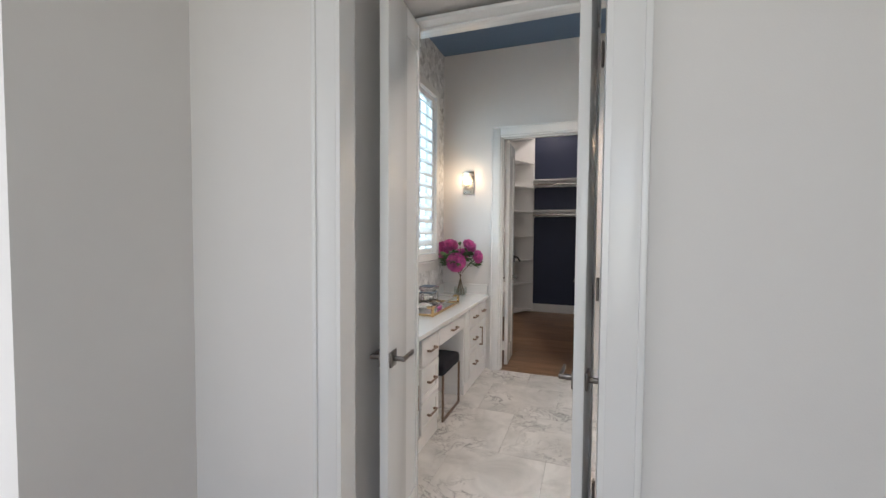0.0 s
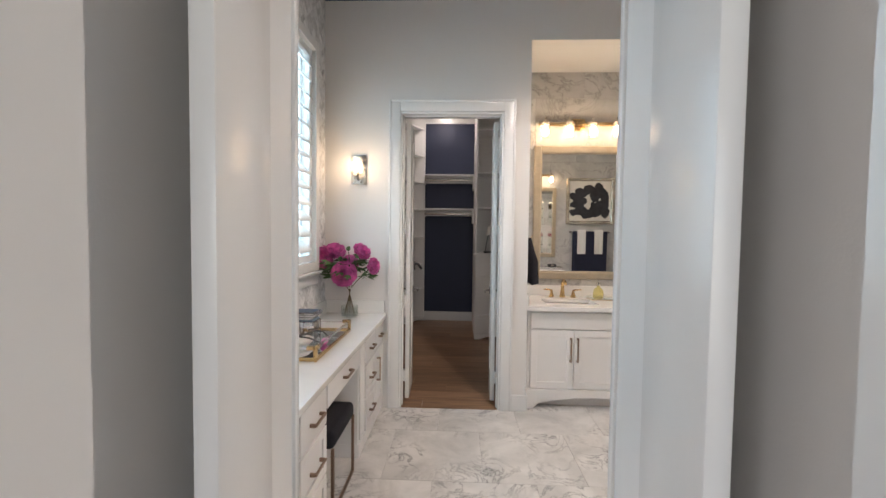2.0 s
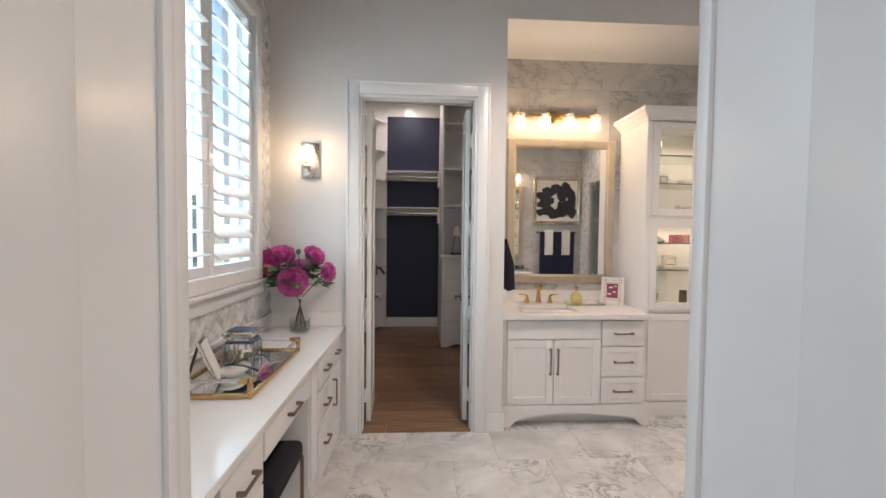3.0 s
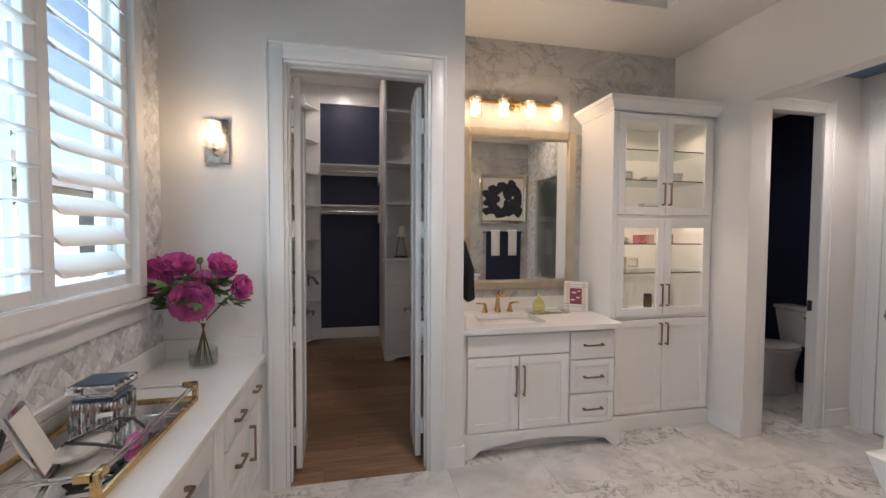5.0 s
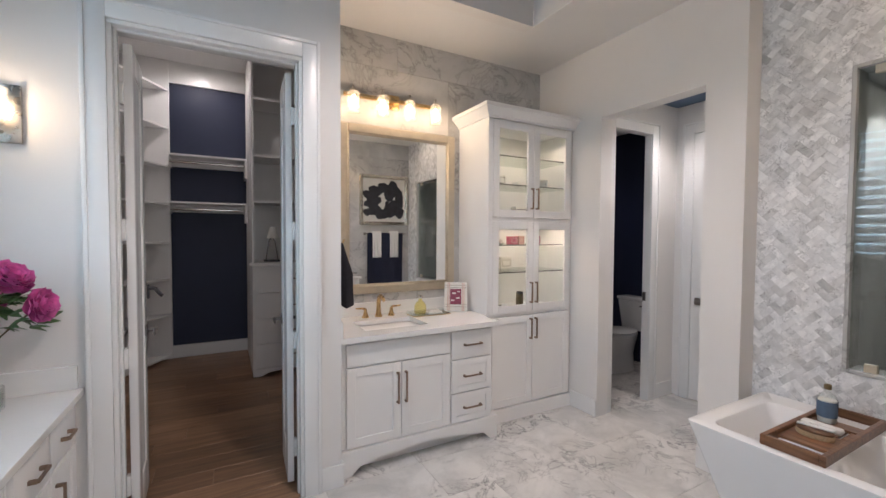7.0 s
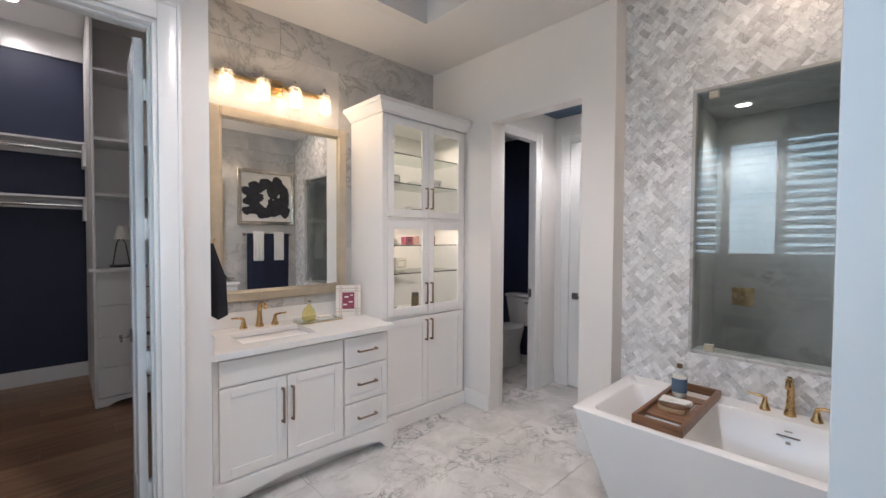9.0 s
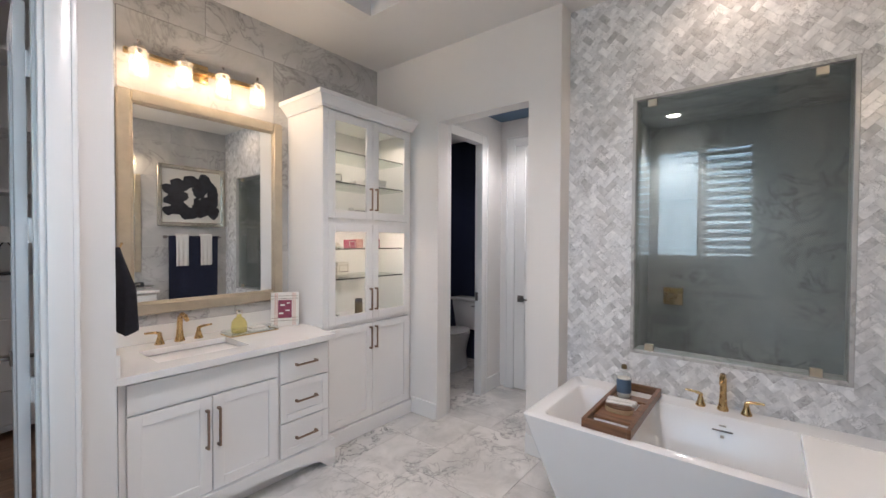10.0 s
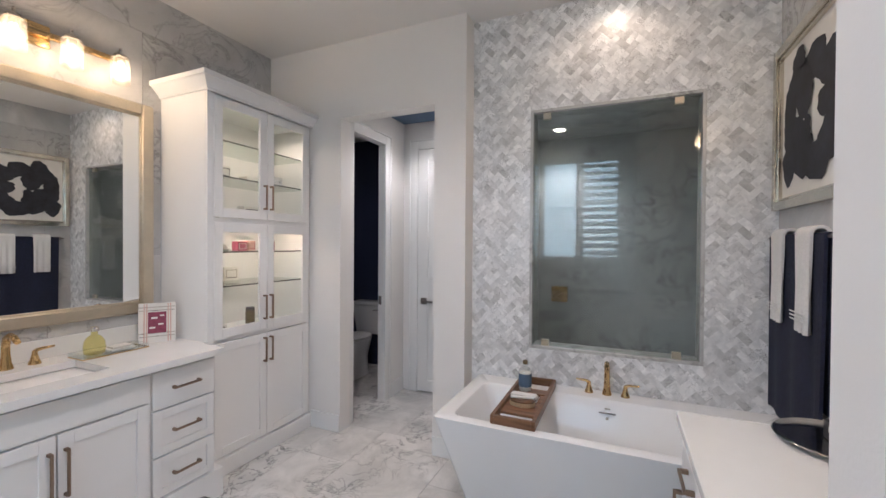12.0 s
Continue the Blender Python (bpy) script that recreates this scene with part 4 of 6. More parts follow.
for i, o in enumerate(((-0.012, 0.0, 0.54), (0.045, -0.02, 0.535), (-0.05, 0.06, 0.46), (-0.21, 0.07, 0.375))):
    c = Vector((vx, vy, DZ)) + Vector(aside(o))
    part("bud", moved(lathe([(0.0005, -0.02), (0.013, -0.012), (0.017, 0.002), (0.011, 0.016), (0.0005, 0.024)], (0, 0, 0), 12, False), Matrix.Translation(c) @ Euler((0.4 * i - 0.6, 0.3, 0)).to_matrix().to_4x4()), LEAF if i % 2 == 0 else PALEPETAL, BQ, "closed bud", True)
    part("stem", tube([knot, knot + (c - knot) * 0.5 + Vector((0.01, 0, 0)), c], 0.0028, 6), LEAF, BQ, "", True)
for i in range(64):
    a, e, L = rf.uniform(0, 6.28), rf.uniform(-0.2, 0.75), rf.uniform(0.065, 0.105)
    root = Vector((vx, vy, DZ + rf.uniform(0.31, 0.46))) + Vector((math.cos(a), math.sin(a), 0)) * rf.uniform(0.03, 0.17)
    m = Matrix.Translation(root) @ Matrix.Rotation(a, 4, "Z") @ Matrix.Rotation(-e, 4, "Y") @ Matrix.Rotation(rf.uniform(-0.7, 0.7), 4, "X")
    bm = bmesh.new()
    for lobe, ln in ((-0.55, 0.72), (0, 1.0), (0.55, 0.72)):
        lm = m @ Matrix.Rotation(lobe, 4, "Z")
        rows = []
        for s in (0, 0.3, 0.6, 0.85, 1.0):
            w = L * ln * 0.2 * math.sin(math.pi * min(0.97, 0.08 + 0.9 * s)) + 0.0006
            dz = -0.25 * L * s * s
            rows.append([bm.verts.new(lm @ Vector((L * ln * s, w * q, dz + 0.25 * w * abs(q)))) for q in (-1, 0, 1)])
        for p, q in zip(rows, rows[1:]):
            for j in range(2):
                bm.faces.new((p[j], p[j + 1], q[j + 1], q[j]))
    part("leaf", bm, LEAF, BQ, "", True)
part("wrap", lathe([(0.0145, -0.012), (0.0155, 0.0), (0.0145, 0.012)], tuple(knot), 14), PAPER, BQ, "pale tie", True)

# ---- wall sconce ----
SCN = thing("wall_sconce", (-1.052, YE, 1.98), "brushed nickel wall sconce with a lit glass shade", "wall lamp")
part("backplate", bxs((-1.112, -0.992, YE - 0.022, YE - 0.0005, 1.850, 2.088), bevel=0.004), NICKEL, SCN, "satin nickel backplate", 30)
part("arm", merged(tube([(-1.052, YE - 0.02, 1.892), (-1.052, YE - 0.10, 1.892), (-1.052, YE - 0.10, 1.912)], 0.008, 10), lathe([(0.028, 0), (0.03, 0.012), (0.018, 0.02), (0.016, 0.045)], (-1.052, YE - 0.10, 1.902), 20)), NICKEL, SCN, "", 40)
sh = part("shade", lathe([(0.030, 0.0), (0.046, 0.004), (0.046, 0.135), (0.043, 0.135), (0.043, 0.008), (0.028, 0.004)], (-1.052, YE - 0.10, 1.917), 28, False), SHADEGLASS, SCN, "clear glass cylinder shade", True)
sh.visible_shadow = False
b_ = part("bulb", lathe([(0.012, 0), (0.014, 0.02), (0.027, 0.05), (0.026, 0.07), (0.012, 0.085), (0.001, 0.088)], (-1.052, YE - 0.10, 1.942), 16), BULB, SCN, "glowing bulb", True)
b_.visible_shadow = False


# ---- vanity in the alcove ----
VF = 4.33                                             # face of the fronts
FV = Face((0, VF + 0.02, 0), (1, 0, 0), (0, -1, 0))
VN = thing("vanity_cabinet", (0.89, 4.62, 0), "white shaker vanity cabinet with an arched base", "cabinet")
part("body", bxs((0.362, 1.462, VF + 0.021, YB - 0.001, 0.15, 0.825)), CAB, VN)
part("side_filler", bxs((XA + 0.015, 0.361, VF + 0.03, YB - 0.001, 0.0, 0.825)), CAB, VN)
arch = bmesh.new()
n = 20
front = []
for k in range(n + 1):
    u = k / n
    x = 0.352 + (1.500 - 0.352) * u
    if u < 0.09 or u > 0.91:
        z = 0.0
    else:
        z = 0.045 + 0.055 * math.sin(math.pi * (u - 0.09) / 0.82) ** 0.7
    front.append((x, z))
cols = []
for x, z in front:
    cols.append([arch.verts.new((x, y, zz)) for y in (VF - 0.012, VF + 0.02) for zz in (z, 0.160)])
for a, b in zip(cols, cols[1:]):
    for i, j in ((0, 1), (1, 3), (3, 2), (2, 0)):
        arch.faces.new((a[i], a[j], b[j], b[i]))
arch.faces.new([cols[0][i] for i in (0, 1, 3, 2)])
arch.faces.new([cols[-1][i] for i in (0, 2, 3, 1)])
part("arched_base", arch, CAB, VN, "white arched toe board")
part("base_side", bxs((1.463, 1.500, VF + 0.021, YB - 0.01, 0, 0.160)), CAB, VN)
part("kick_back", bxs((0.37, 1.45, VF + 0.08, VF + 0.1, 0, 0.149)), CAB, VN)
part("false_front", FV.slab(0.388, 1.105, 0.672, 0.810), CAB, VN, "plain false drawer front")
cupboard(VN, FV, 0.388, 0.743, 0.168, 0.662, 0.718, 0.50, 0.20)
cupboard(VN, FV, 0.749, 1.105, 0.168, 0.662, 0.774, 0.50, 0.20)
for v0, v1, shk in ((0.618, 0.810, False), (0.380, 0.608, True), (0.168, 0.370, True)):
    drawer(VN, FV, 1.122, 1.452, v0, v1, shk, 0.145)
# top with an undermount sink
sx0, sx1, sy0, sy1 = 0.535, 0.985, 4.42, 4.73
CT = thing("vanity_countertop", (0.89, 4.6, 0.827), "white quartz vanity top with upstands", "countertop")
for q in ((XA + 0.002, sx0, 4.285, YB - 0.001), (sx1, 1.484, 4.285, YB - 0.001), (sx0, sx1, 4.285, sy0), (sx0, sx1, sy1, YB - 0.001), (1.484, 1.518, 4.47, YB - 0.001)):
    part("top", bxs((*q, 0.831, 0.865)), QUARTZ, CT)
part("build_up", bxs((XA + 0.016, 1.477, 4.292, 4.325, 0.8255, 0.8305)), QUARTZ, CT)
part("backsplash", bxs((XA + 0.022, 1.517, YB - 0.02, YB - 0.0005, 0.8655, 0.965), bevel=0.002), QUARTZ, CT, "low quartz upstand")
part("sidesplash", bxs((XA + 0.0005, XA + 0.02, 4.287, YB - 0.0005, 0.8655, 0.965), bevel=0.002), QUARTZ, CT, "low quartz upstand")
SK = thing("sink", (0.76, 4.575, 0.705), "white undermount rectangular basin", "sink")
sb = bxs((sx0 - 0.008, sx1 + 0.008, sy0 - 0.008, sy1 + 0.008, 0.700, 0.8305))
top = [f for f in sb.faces if f.normal.z > 0.9]
bmesh.ops.inset_region(sb, faces=top, thickness=0.012)
top = [f for f in sb.faces if f.normal.z > 0.9 and all(abs(v.co.x - 0.76) < 0.23 for v in f.verts)]
for v in {v for f in top for v in f.verts}:
    v.co.z -= 0.11
    v.co.x = 0.76 + (v.co.x - 0.76) * 0.86
    v.co.y = 4.575 + (v.co.y - 4.575) * 0.8
bmesh.ops.bevel(sb, geom=list(sb.edges), offset=0.006, segments=2, affect="EDGES")
part("basin", sb, PORCELAIN, SK, "", True)
part("drain", lathe([(0.022, 0), (0.022, 0.003), (0.016, 0.004)], (0.76, 4.575, 0.722), 20), BRASS, SK, "gold drain", 30)


def faucet(name, at, turn, label, tall=1.0):
    """Widespread set: a curved spout between two flared lever handles; built facing -y, then turned."""
    t = thing(name, at, label, "faucet", "", "", turn)
    m = pose(*at, 0, 0, turn)
    part("spout", moved(merged(lathe([(0.027, 0), (0.027, 0.006), (0.020, 0.03), (0.0155, 0.075 * tall), (0.015, 0.12 * tall)], (0, 0, 0), 20),
                        tube([(0, 0, 0.11 * tall), (0, -0.012, 0.145 * tall), (0, -0.045, 0.162 * tall), (0, -0.085, 0.156 * tall), (0, -0.115, 0.138 * tall)], [0.0155, 0.0155, 0.0145, 0.013, 0.0115], 14)), m), BRASS, t, "brushed gold spout", 50)
    for s in (-1, 1):
        x = 0.102 * s
        part("handle", moved(merged(lathe([(0.025, 0), (0.025, 0.005), (0.018, 0.022), (0.011, 0.05), (0.010, 0.066)], (x, 0, 0), 18),
                                    tube([(x, 0, 0.062), (x + 0.02 * s, 0, 0.070), (x + 0.075 * s, -0.004, 0.074)], [0.010, 0.0075, 0.0055], 10)), m), BRASS, t, "brushed gold lever handle", 50)
    return t


faucet("sink_faucet", (0.765, 4.825, 0.865), 0, "brushed gold widespread sink faucet with two levers")
# mirror in a champagne frame
FB = Face((0, YB, 0), (1, 0, 0), (0, -1, 0))
MR = thing("wall_mirror", (0.985, YB, 1.06), "large rectangular mirror in a champagne-coloured frame", "mirror")
part("frame", merged(FB.ring(0.487, 1.462, 1.03, 2.308, 0.068, 0.0005, 0.030, 0.008), FB.ring(0.551, 1.398, 1.094, 2.244, 0.014, 0.0005, 0.020, 0.003)), CHAMPAGNE, MR, "brushed champagne frame", 40)
part("glass", FB.boxes((0.557, 1.392, 1.100, 2.238, 0.001, 0.012)), MIRROR, MR, "mirror glass")


def light_bar(fc, us, z, name, at, label):
    """A bar with hanging glass cylinders and glowing bulbs."""
    t = thing(name, at, label, "wall lamp")
    part("bar", merged(fc.boxes((us[0] - 0.05, us[-1] + 0.05, z - 0.016, z + 0.016, 0.040, 0.062), bevel=0.003), fc.boxes(((us[0] + us[-1]) / 2 - 0.065, (us[0] + us[-1]) / 2 + 0.065, z - 0.055, z + 0.055, 0.0005, 0.026), bevel=0.004),
                       fc.boxes(((us[0] + us[-1]) / 2 - 0.02, (us[0] + us[-1]) / 2 + 0.02, z - 0.01, z + 0.01, 0.026, 0.046))), BRASS, t, "brushed gold bar", 30)
    for u in us:
        c = fc.m @ Vector((u, z, 0.13))
        arm = fc.m @ Vector((u, z, 0.06))
        h = part("holder", merged(tube([arm, c], 0.006, 8), lathe([(0.007, 0.045), (0.007, 0.015), (0.026, 0.012), (0.036, 0.0), (0.036, -0.006), (0.02, -0.008), (0.016, -0.035)], tuple(c), 20)), NICKEL, t, "", 40)
        s = part("shade", lathe([(0.034, -0.006), (0.0445, -0.012), (0.0465, -0.150), (0.0435, -0.150), (0.0415, -0.014)], tuple(c), 26, False), SHADEGLASS, t, "seeded glass cylinder shade", True)
        s.visible_shadow = False
        b = part("bulb", lathe([(0.001, -0.125), (0.014, -0.122), (0.026, -0.105), (0.027, -0.085), (0.015, -0.055), (0.012, -0.036)], tuple(c), 16), BULB, t, "glowing bulb", True)
        b.visible_shadow = False
    return t


light_bar(FB, (0.565, 0.785, 1.003, 1.223), 2.505, "vanity_light", (0.92, YB, 2.5), "brushed gold four-light vanity bar with clear glass shades")

# towels on a hook on the alcove's side
HK = thing("towel_hook", (XA, 4.42, 1.42), "gold towel hook on the alcove side wall", "hook")
part("arm", merged(bxs((XA + 0.0005, XA + 0.006, 4.405, 4.435, 1.40, 1.46), bevel=0.001), tube([(XA + 0.005, 4.42, 1.43), (XA + 0.05, 4.42, 1.425), (XA + 0.06, 4.42, 1.45)], 0.005, 8)), BRASS, HK, "", 40)


def hung_cloth(name, top, bottom, x0, depth, y0, y1, mat, label, seed):
    """A gathered towel hanging from a point."""
    rnd = random.Random(seed)
    bm = bmesh.new()
    rows = []
    nu, nv = 26, 14
    for j in range(nv + 1):
        s = j / nv
        half = (y1 - y0) / 2 * (0.12 + 0.88 * min(1, s * 2.2) ** 0.7)
        row = []
        for i in range(nu):
            a = 2 * math.pi * i / nu
            d = depth * (0.35 + 0.65 * min(1, s * 2)) * (1 + 0.22 * math.sin(5 * a + seed) * s)
            row.append(bm.verts.new((x0 + d * 0.5 * (1 + math.sin(a)), (y0 + y1) / 2 + half * math.cos(a), top + (bottom - top) * s + 0.012 * math.sin(3 * a + seed) * s)))
        rows.append(row)
    for a, b in zip(rows, rows[1:]):
        for i in range(nu):
            bm.faces.new((a[i], a[(i + 1) % nu], b[(i + 1) % nu], b[i]))
    bm.faces.new(rows[0])
    bm.faces.new(rows[-1][::-1])
    return solo(name, bm, mat, label, "towel", "", True)


hung_cloth("hand_towel", 1.43, 1.045, XA + 0.021, 0.085, 4.335, 4.495, BLACKCLOTH, "black hand towel hanging from the gold hook", 1)
hung_cloth("hand_towel", 1.41, 1.12, XA + 0.021, 0.05, 4.50, 4.60, WHITETOWEL, "white hand towel hanging beside the black one", 4)

# things on the vanity top
PT = thing("perfume_tray", (1.15, 4.74, 0.865), "small glass tray with gold edge on the vanity", "tray")
part("bed", bxs((0.99, 1.30, 4.67, 4.81, 0.8655, 0.87)), PANE, PT, "glass bed")
part("rim", merged(bxs((0.99, 1.30, 4.67, 4.673, 0.87, 0.893)), bxs((0.99, 1.30, 4.807, 4.81, 0.87, 0.893)), bxs((0.99, 0.993, 4.673, 4.807, 0.87, 0.893)), bxs((1.297, 1.30, 4.673, 4.807, 0.87, 0.893))), PANE, PT, "clear upright edge")
part("edge", merged(bxs((0.988, 1.302, 4.668, 4.671, 0.8655, 0.871)), bxs((0.988, 0.991, 4.671, 4.81, 0.8655, 0.871)), bxs((1.299, 1.302, 4.671, 4.81, 0.8655, 0.871))), BRASS, PT, "gold edge")
PB = thing("perfume_bottle", (1.075, 4.745, 0.87), "round glass bottle of golden bath oil", "bottle")
part("body", lathe([(0.034, 0), (0.045, 0.008), (0.048, 0.04), (0.044, 0.072), (0.030, 0.094), (0.015, 0.104), (0.014, 0.122)], (1.075, 4.745, 0.8705), 22), AMBER, PB, "golden oil in glass", True)
part("stopper", lathe([(0.019, 0.1225), (0.020, 0.136), (0.015, 0.146)], (1.075, 4.745, 0.8705), 16), CHROME, PB, "", 30)
SO = thing("soap_stack", (1.19, 4.735, 0.87), "folded white cloths on the glass tray", "cloth")
part("cloth", bxs((1.13, 1.25, 4.70, 4.775, 0.8705, 0.884), bevel=0.005), WHITETOWEL, SO, "", 40)
part("cloth", bxs((1.14, 1.235, 4.71, 4.77, 0.8845, 0.897), bevel=0.005), PAPER, SO, "", 40)
PF = thing("photo_frame", (1.345, 4.73, 0.865), "white plaid photo frame with a magenta picture", "picture frame")
fm = pose(1.385, 4.735, 0.8655, -12, 0, -32) @ Matrix.Diagonal((1.42, 1, 1.28, 1))
part("frame", moved(merged(bxs((-0.065, 0.065, -0.006, 0.006, 0, 0.185), bevel=0.002)), fm), PAPER, PF, "white plaid frame")
for x in (-0.045, -0.036, 0.038, 0.047):
    part("stripe", moved(bxs((x - 0.002, x + 0.002, -0.0068, -0.0062, 0.004, 0.181)), fm), BLUSH, PF, "taupe stripe")
for z in (0.03, 0.045, 0.15, 0.165):
    part("stripe", moved(bxs((-0.062, 0.062, -0.0068, -0.0062, z - 0.002, z + 0.002)), fm), NICKEL, PF, "taupe stripe")
part("picture", moved(bxs((-0.032, 0.032, -0.0085, -0.0070, 0.045, 0.142)), fm), BURGUNDY, PF, "burgundy and white picture")
for x, z, r in ((-0.015, 0.07, 0.012), (0.014, 0.085, 0.011), (-0.008, 0.115, 0.013), (0.018, 0.125, 0.009)):
    part("petal_mark", moved(bxs((x - r, x + r * 0.7, -0.0092, -0.0087, z - r * 0.35, z + r * 0.35), bevel=0.0002), fm), PAPER, PF, "white petal shape")

# ---- tall glazed cabinet ----
cx0, cx1, cf = 1.52, X1 - 0.003, 4.48
FC = Face((0, cf + 0.02, 0), (1, 0, 0), (0, -1, 0))
TC = thing("display_cabinet", ((cx0 + cx1) / 2, 4.7, 0), "tall white display cabinet with lit glass doors", "cabinet")
part("side_panel", bxs((cx0, cx0 + 0.02, cf + 0.021, YB - 0.001, 0.11, 2.44)), CAB, TC)
part("side_panel", bxs((cx1 - 0.035, cx1, cf + 0.021, YB - 0.001, 0.11, 2.44)), CAB, TC)
part("back_panel", bxs((cx0 + 0.02, cx1 - 0.035, YB - 0.016, YB - 0.002, 0.13, 2.40)), CAB, TC)
for z0, z1 in ((0.11, 0.13), (0.838, 0.862), (1.592, 1.622), (2.362, 2.44)):
    part("deck", bxs((cx0 + 0.02, cx1 - 0.035, cf + 0.021, YB - 0.016, z0, z1)), CAB, TC)
part("stile", bxs((cx0, cx0 + 0.043, cf + 0.002, cf + 0.0205, 0.111, 2.379), bevel=0.002), CAB, TC)
part("plinth", bxs((cx0, cx1, cf - 0.012, YB - 0.01, 0.0, 0.1095), bevel=0.004), CAB, TC)
crown = bmesh.new()
prof = [(0.0, 2.380), (0.012, 2.382), (0.016, 2.395), (0.036, 2.415), (0.060, 2.442), (0.072, 2.446), (0.072, 2.474), (0.0, 2.474)]
rows = []
for o, z in prof:
    rows.append([crown.verts.new(p) for p in ((cx0 - o, YB - 0.001, z), (cx0 - o, cf - o, z), (cx1, cf - o, z), (cx1, YB - 0.001, z))])
for a, b in zip(rows, rows[1:]):
    for k in range(3):
        crown.faces.new((a[k], a[k + 1], b[k + 1], b[k]))
crown.faces.new(rows[-1])
part("crown", crown, CAB, TC, "stepped crown moulding")
mid = (cx0 + cx1 + 0.01) / 2
for v0, v1, glassy, hv in ((0.120, 0.834, False, 0.725), (0.866, 1.590, True, 1.02), (1.626, 2.370, True, 1.78)):
    for u0, u1, hu in ((cx0 + 0.045, mid - 0.002, mid - 0.027), (mid + 0.002, cx1 - 0.035, mid + 0.027)):
        if glassy:
            d = part("glass_door", FC.ring(u0, u1, v0, v1, 0.058, 0.0, 0.02), CAB, TC, "white framed glass door", 30)
            gp_ = part("pane", FC.boxes((u0 + 0.052, u1 - 0.052, v0 + 0.052, v1 - 0.052, 0.006, 0.010)), PANE, d)
            gp_.visible_shadow = False
            part("handle", FC.pull(hu, hv, 0.17, True), BRONZE, d, "bronze bar pull")
        else:
            cupboard(TC, FC, u0, u1, v0, v1, hu, hv, 0.17)
SHELVES = (1.185, 1.405, 1.885, 2.11)
for z in SHELVES:
    s_ = part("shelf", bxs((cx0 + 0.021, cx1 - 0.036, cf + 0.03, YB - 0.018, z - 0.004, z + 0.004)), SHELFGLASS, TC, "clear glass shelf")
    s_.visible_shadow = False
    part("shelf_edge", bxs((cx0 + 0.021, cx1 - 0.036, cf + 0.0265, cf + 0.0298, z - 0.004, z + 0.004)), DARKGAP, TC, "dark shelf edge")
    part("shelf_pin", bxs((cx1 - 0.046, cx1 - 0.036, cf + 0.032, cf + 0.042, z - 0.018, z - 0.0045)), PEWTER, TC)


def carton(name, x0, y0, z, w, d, h, mat, label, band=None):
    t = thing(name, (x0 + w / 2, y0 + d / 2, z), label, "box")
    part("box", bxs((x0, x0 + w, y0, y0 + d, z + 0.0005, z + h), bevel=0.002), mat, t)
    if band:
        part("label", merged(bxs((x0 + w * 0.12, x0 + w * 0.88, y0 - 0.0012, y0 - 0.0002, z + h * 0.2, z + h * 0.25)), bxs((x0 + w * 0.12, x0 + w * 0.88, y0 - 0.0012, y0 - 0.0002, z + h * 0.75, z + h * 0.8)),
                             bxs((x0 + w * 0.12, x0 + w * 0.17, y0 - 0.0012, y0 - 0.0002, z + h * 0.25, z + h * 0.75)), bxs((x0 + w * 0.83, x0 + w * 0.88, y0 - 0.0012, y0 - 0.0002, z + h * 0.25, z + h * 0.75))), band, t, "dark printed border")
    return t


def jar(name, x, y, z, r, h, mat, label, lid=None):
    t = thing(name, (x, y, z), label, "jar")
    part("jar", lathe([(r * 0.9, 0.0005), (r, 0.005), (r, h * 0.8), (r * 0.92, h * 0.86)], (x, y, z), 20), mat, t, "", 40)
    part("lid", lathe([(r * 0.96, h * 0.861), (r * 0.96, h * 0.97), (r * 0.9, h)], (x, y, z), 20), lid or CHROME, t, "", 40)
    return t


SY = 4.60
jar("glass_jar", 1.66, SY, 2.1145, 0.045, 0.13, SHELFGLASS, "clear glass jar of cotton on the top shelf", WHITETOWEL)
carton("small_box", 2.06, SY, 2.1145, 0.075, 0.06, 0.115, STEM, "brown patterned box on the top shelf", INK)
carton("white_box", 1.61, SY - 0.02, 1.8895, 0.03, 0.06, 0.17, PAPER, "slim white carton on the glass shelf")
carton("candle_box", 1.69, SY, 1.8895, 0.085, 0.08, 0.085, PAPER, "small white candle box with dark label", CHARCOAL)
for k in range(3):
    carton("folded_linen", 2.04 + 0.003 * k, SY - 0.02, 1.8895 + 0.024 * k, 0.16, 0.1, 0.023, WHITETOWEL if k % 2 else PAPER, "folded white linen in a neat pile", CHARCOAL if k == 1 else None)
carton("linen_box", 1.90, SY, 1.8895, 0.1, 0.08, 0.04, PAPER, "flat white box on the glass shelf")
carton("leaning_frame", 1.60, SY, 1.622, 0.09, 0.02, 0.17, NICKEL, "small grey photo frame leaning in the cabinet", CHARCOAL)
carton("label_box", 1.88, SY, 1.622, 0.13, 0.07, 0.10, PAPER, "white box with a dark printed border", CHARCOAL)
FLW = thing("white_flowers", (1.67, SY, 1.4095), "bunch of white paper flowers in a low dish", "flowers")
for k, (dx, dz, r) in enumerate(((-0.045, 0.035, 0.035), (0.0, 0.045, 0.04), (0.05, 0.03, 0.032), (0.0, 0.09, 0.032))):
    part("bloom", peony((1.67 + dx, SY, 1.4095 + dz - 0.012), r, (0.1, -1, 0.5), 20 + k), PAPER, FLW, "white bloom", True)
part("dish", lathe([(0.06, 0.0), (0.085, 0.012), (0.08, 0.012), (0.055, 0.004)], (1.67, SY, 1.40955), 24, False), SHELFGLASS, FLW, "low dish", True)
carton("soap_box", 1.83, SY, 1.4095, 0.075, 0.06, 0.065, PINK, "red and white patterned soap box", PAPER)
carton("soap_box", 1.915, SY, 1.4095, 0.06, 0.06, 0.07, BLUSH, "pink patterned soap box", PINK)
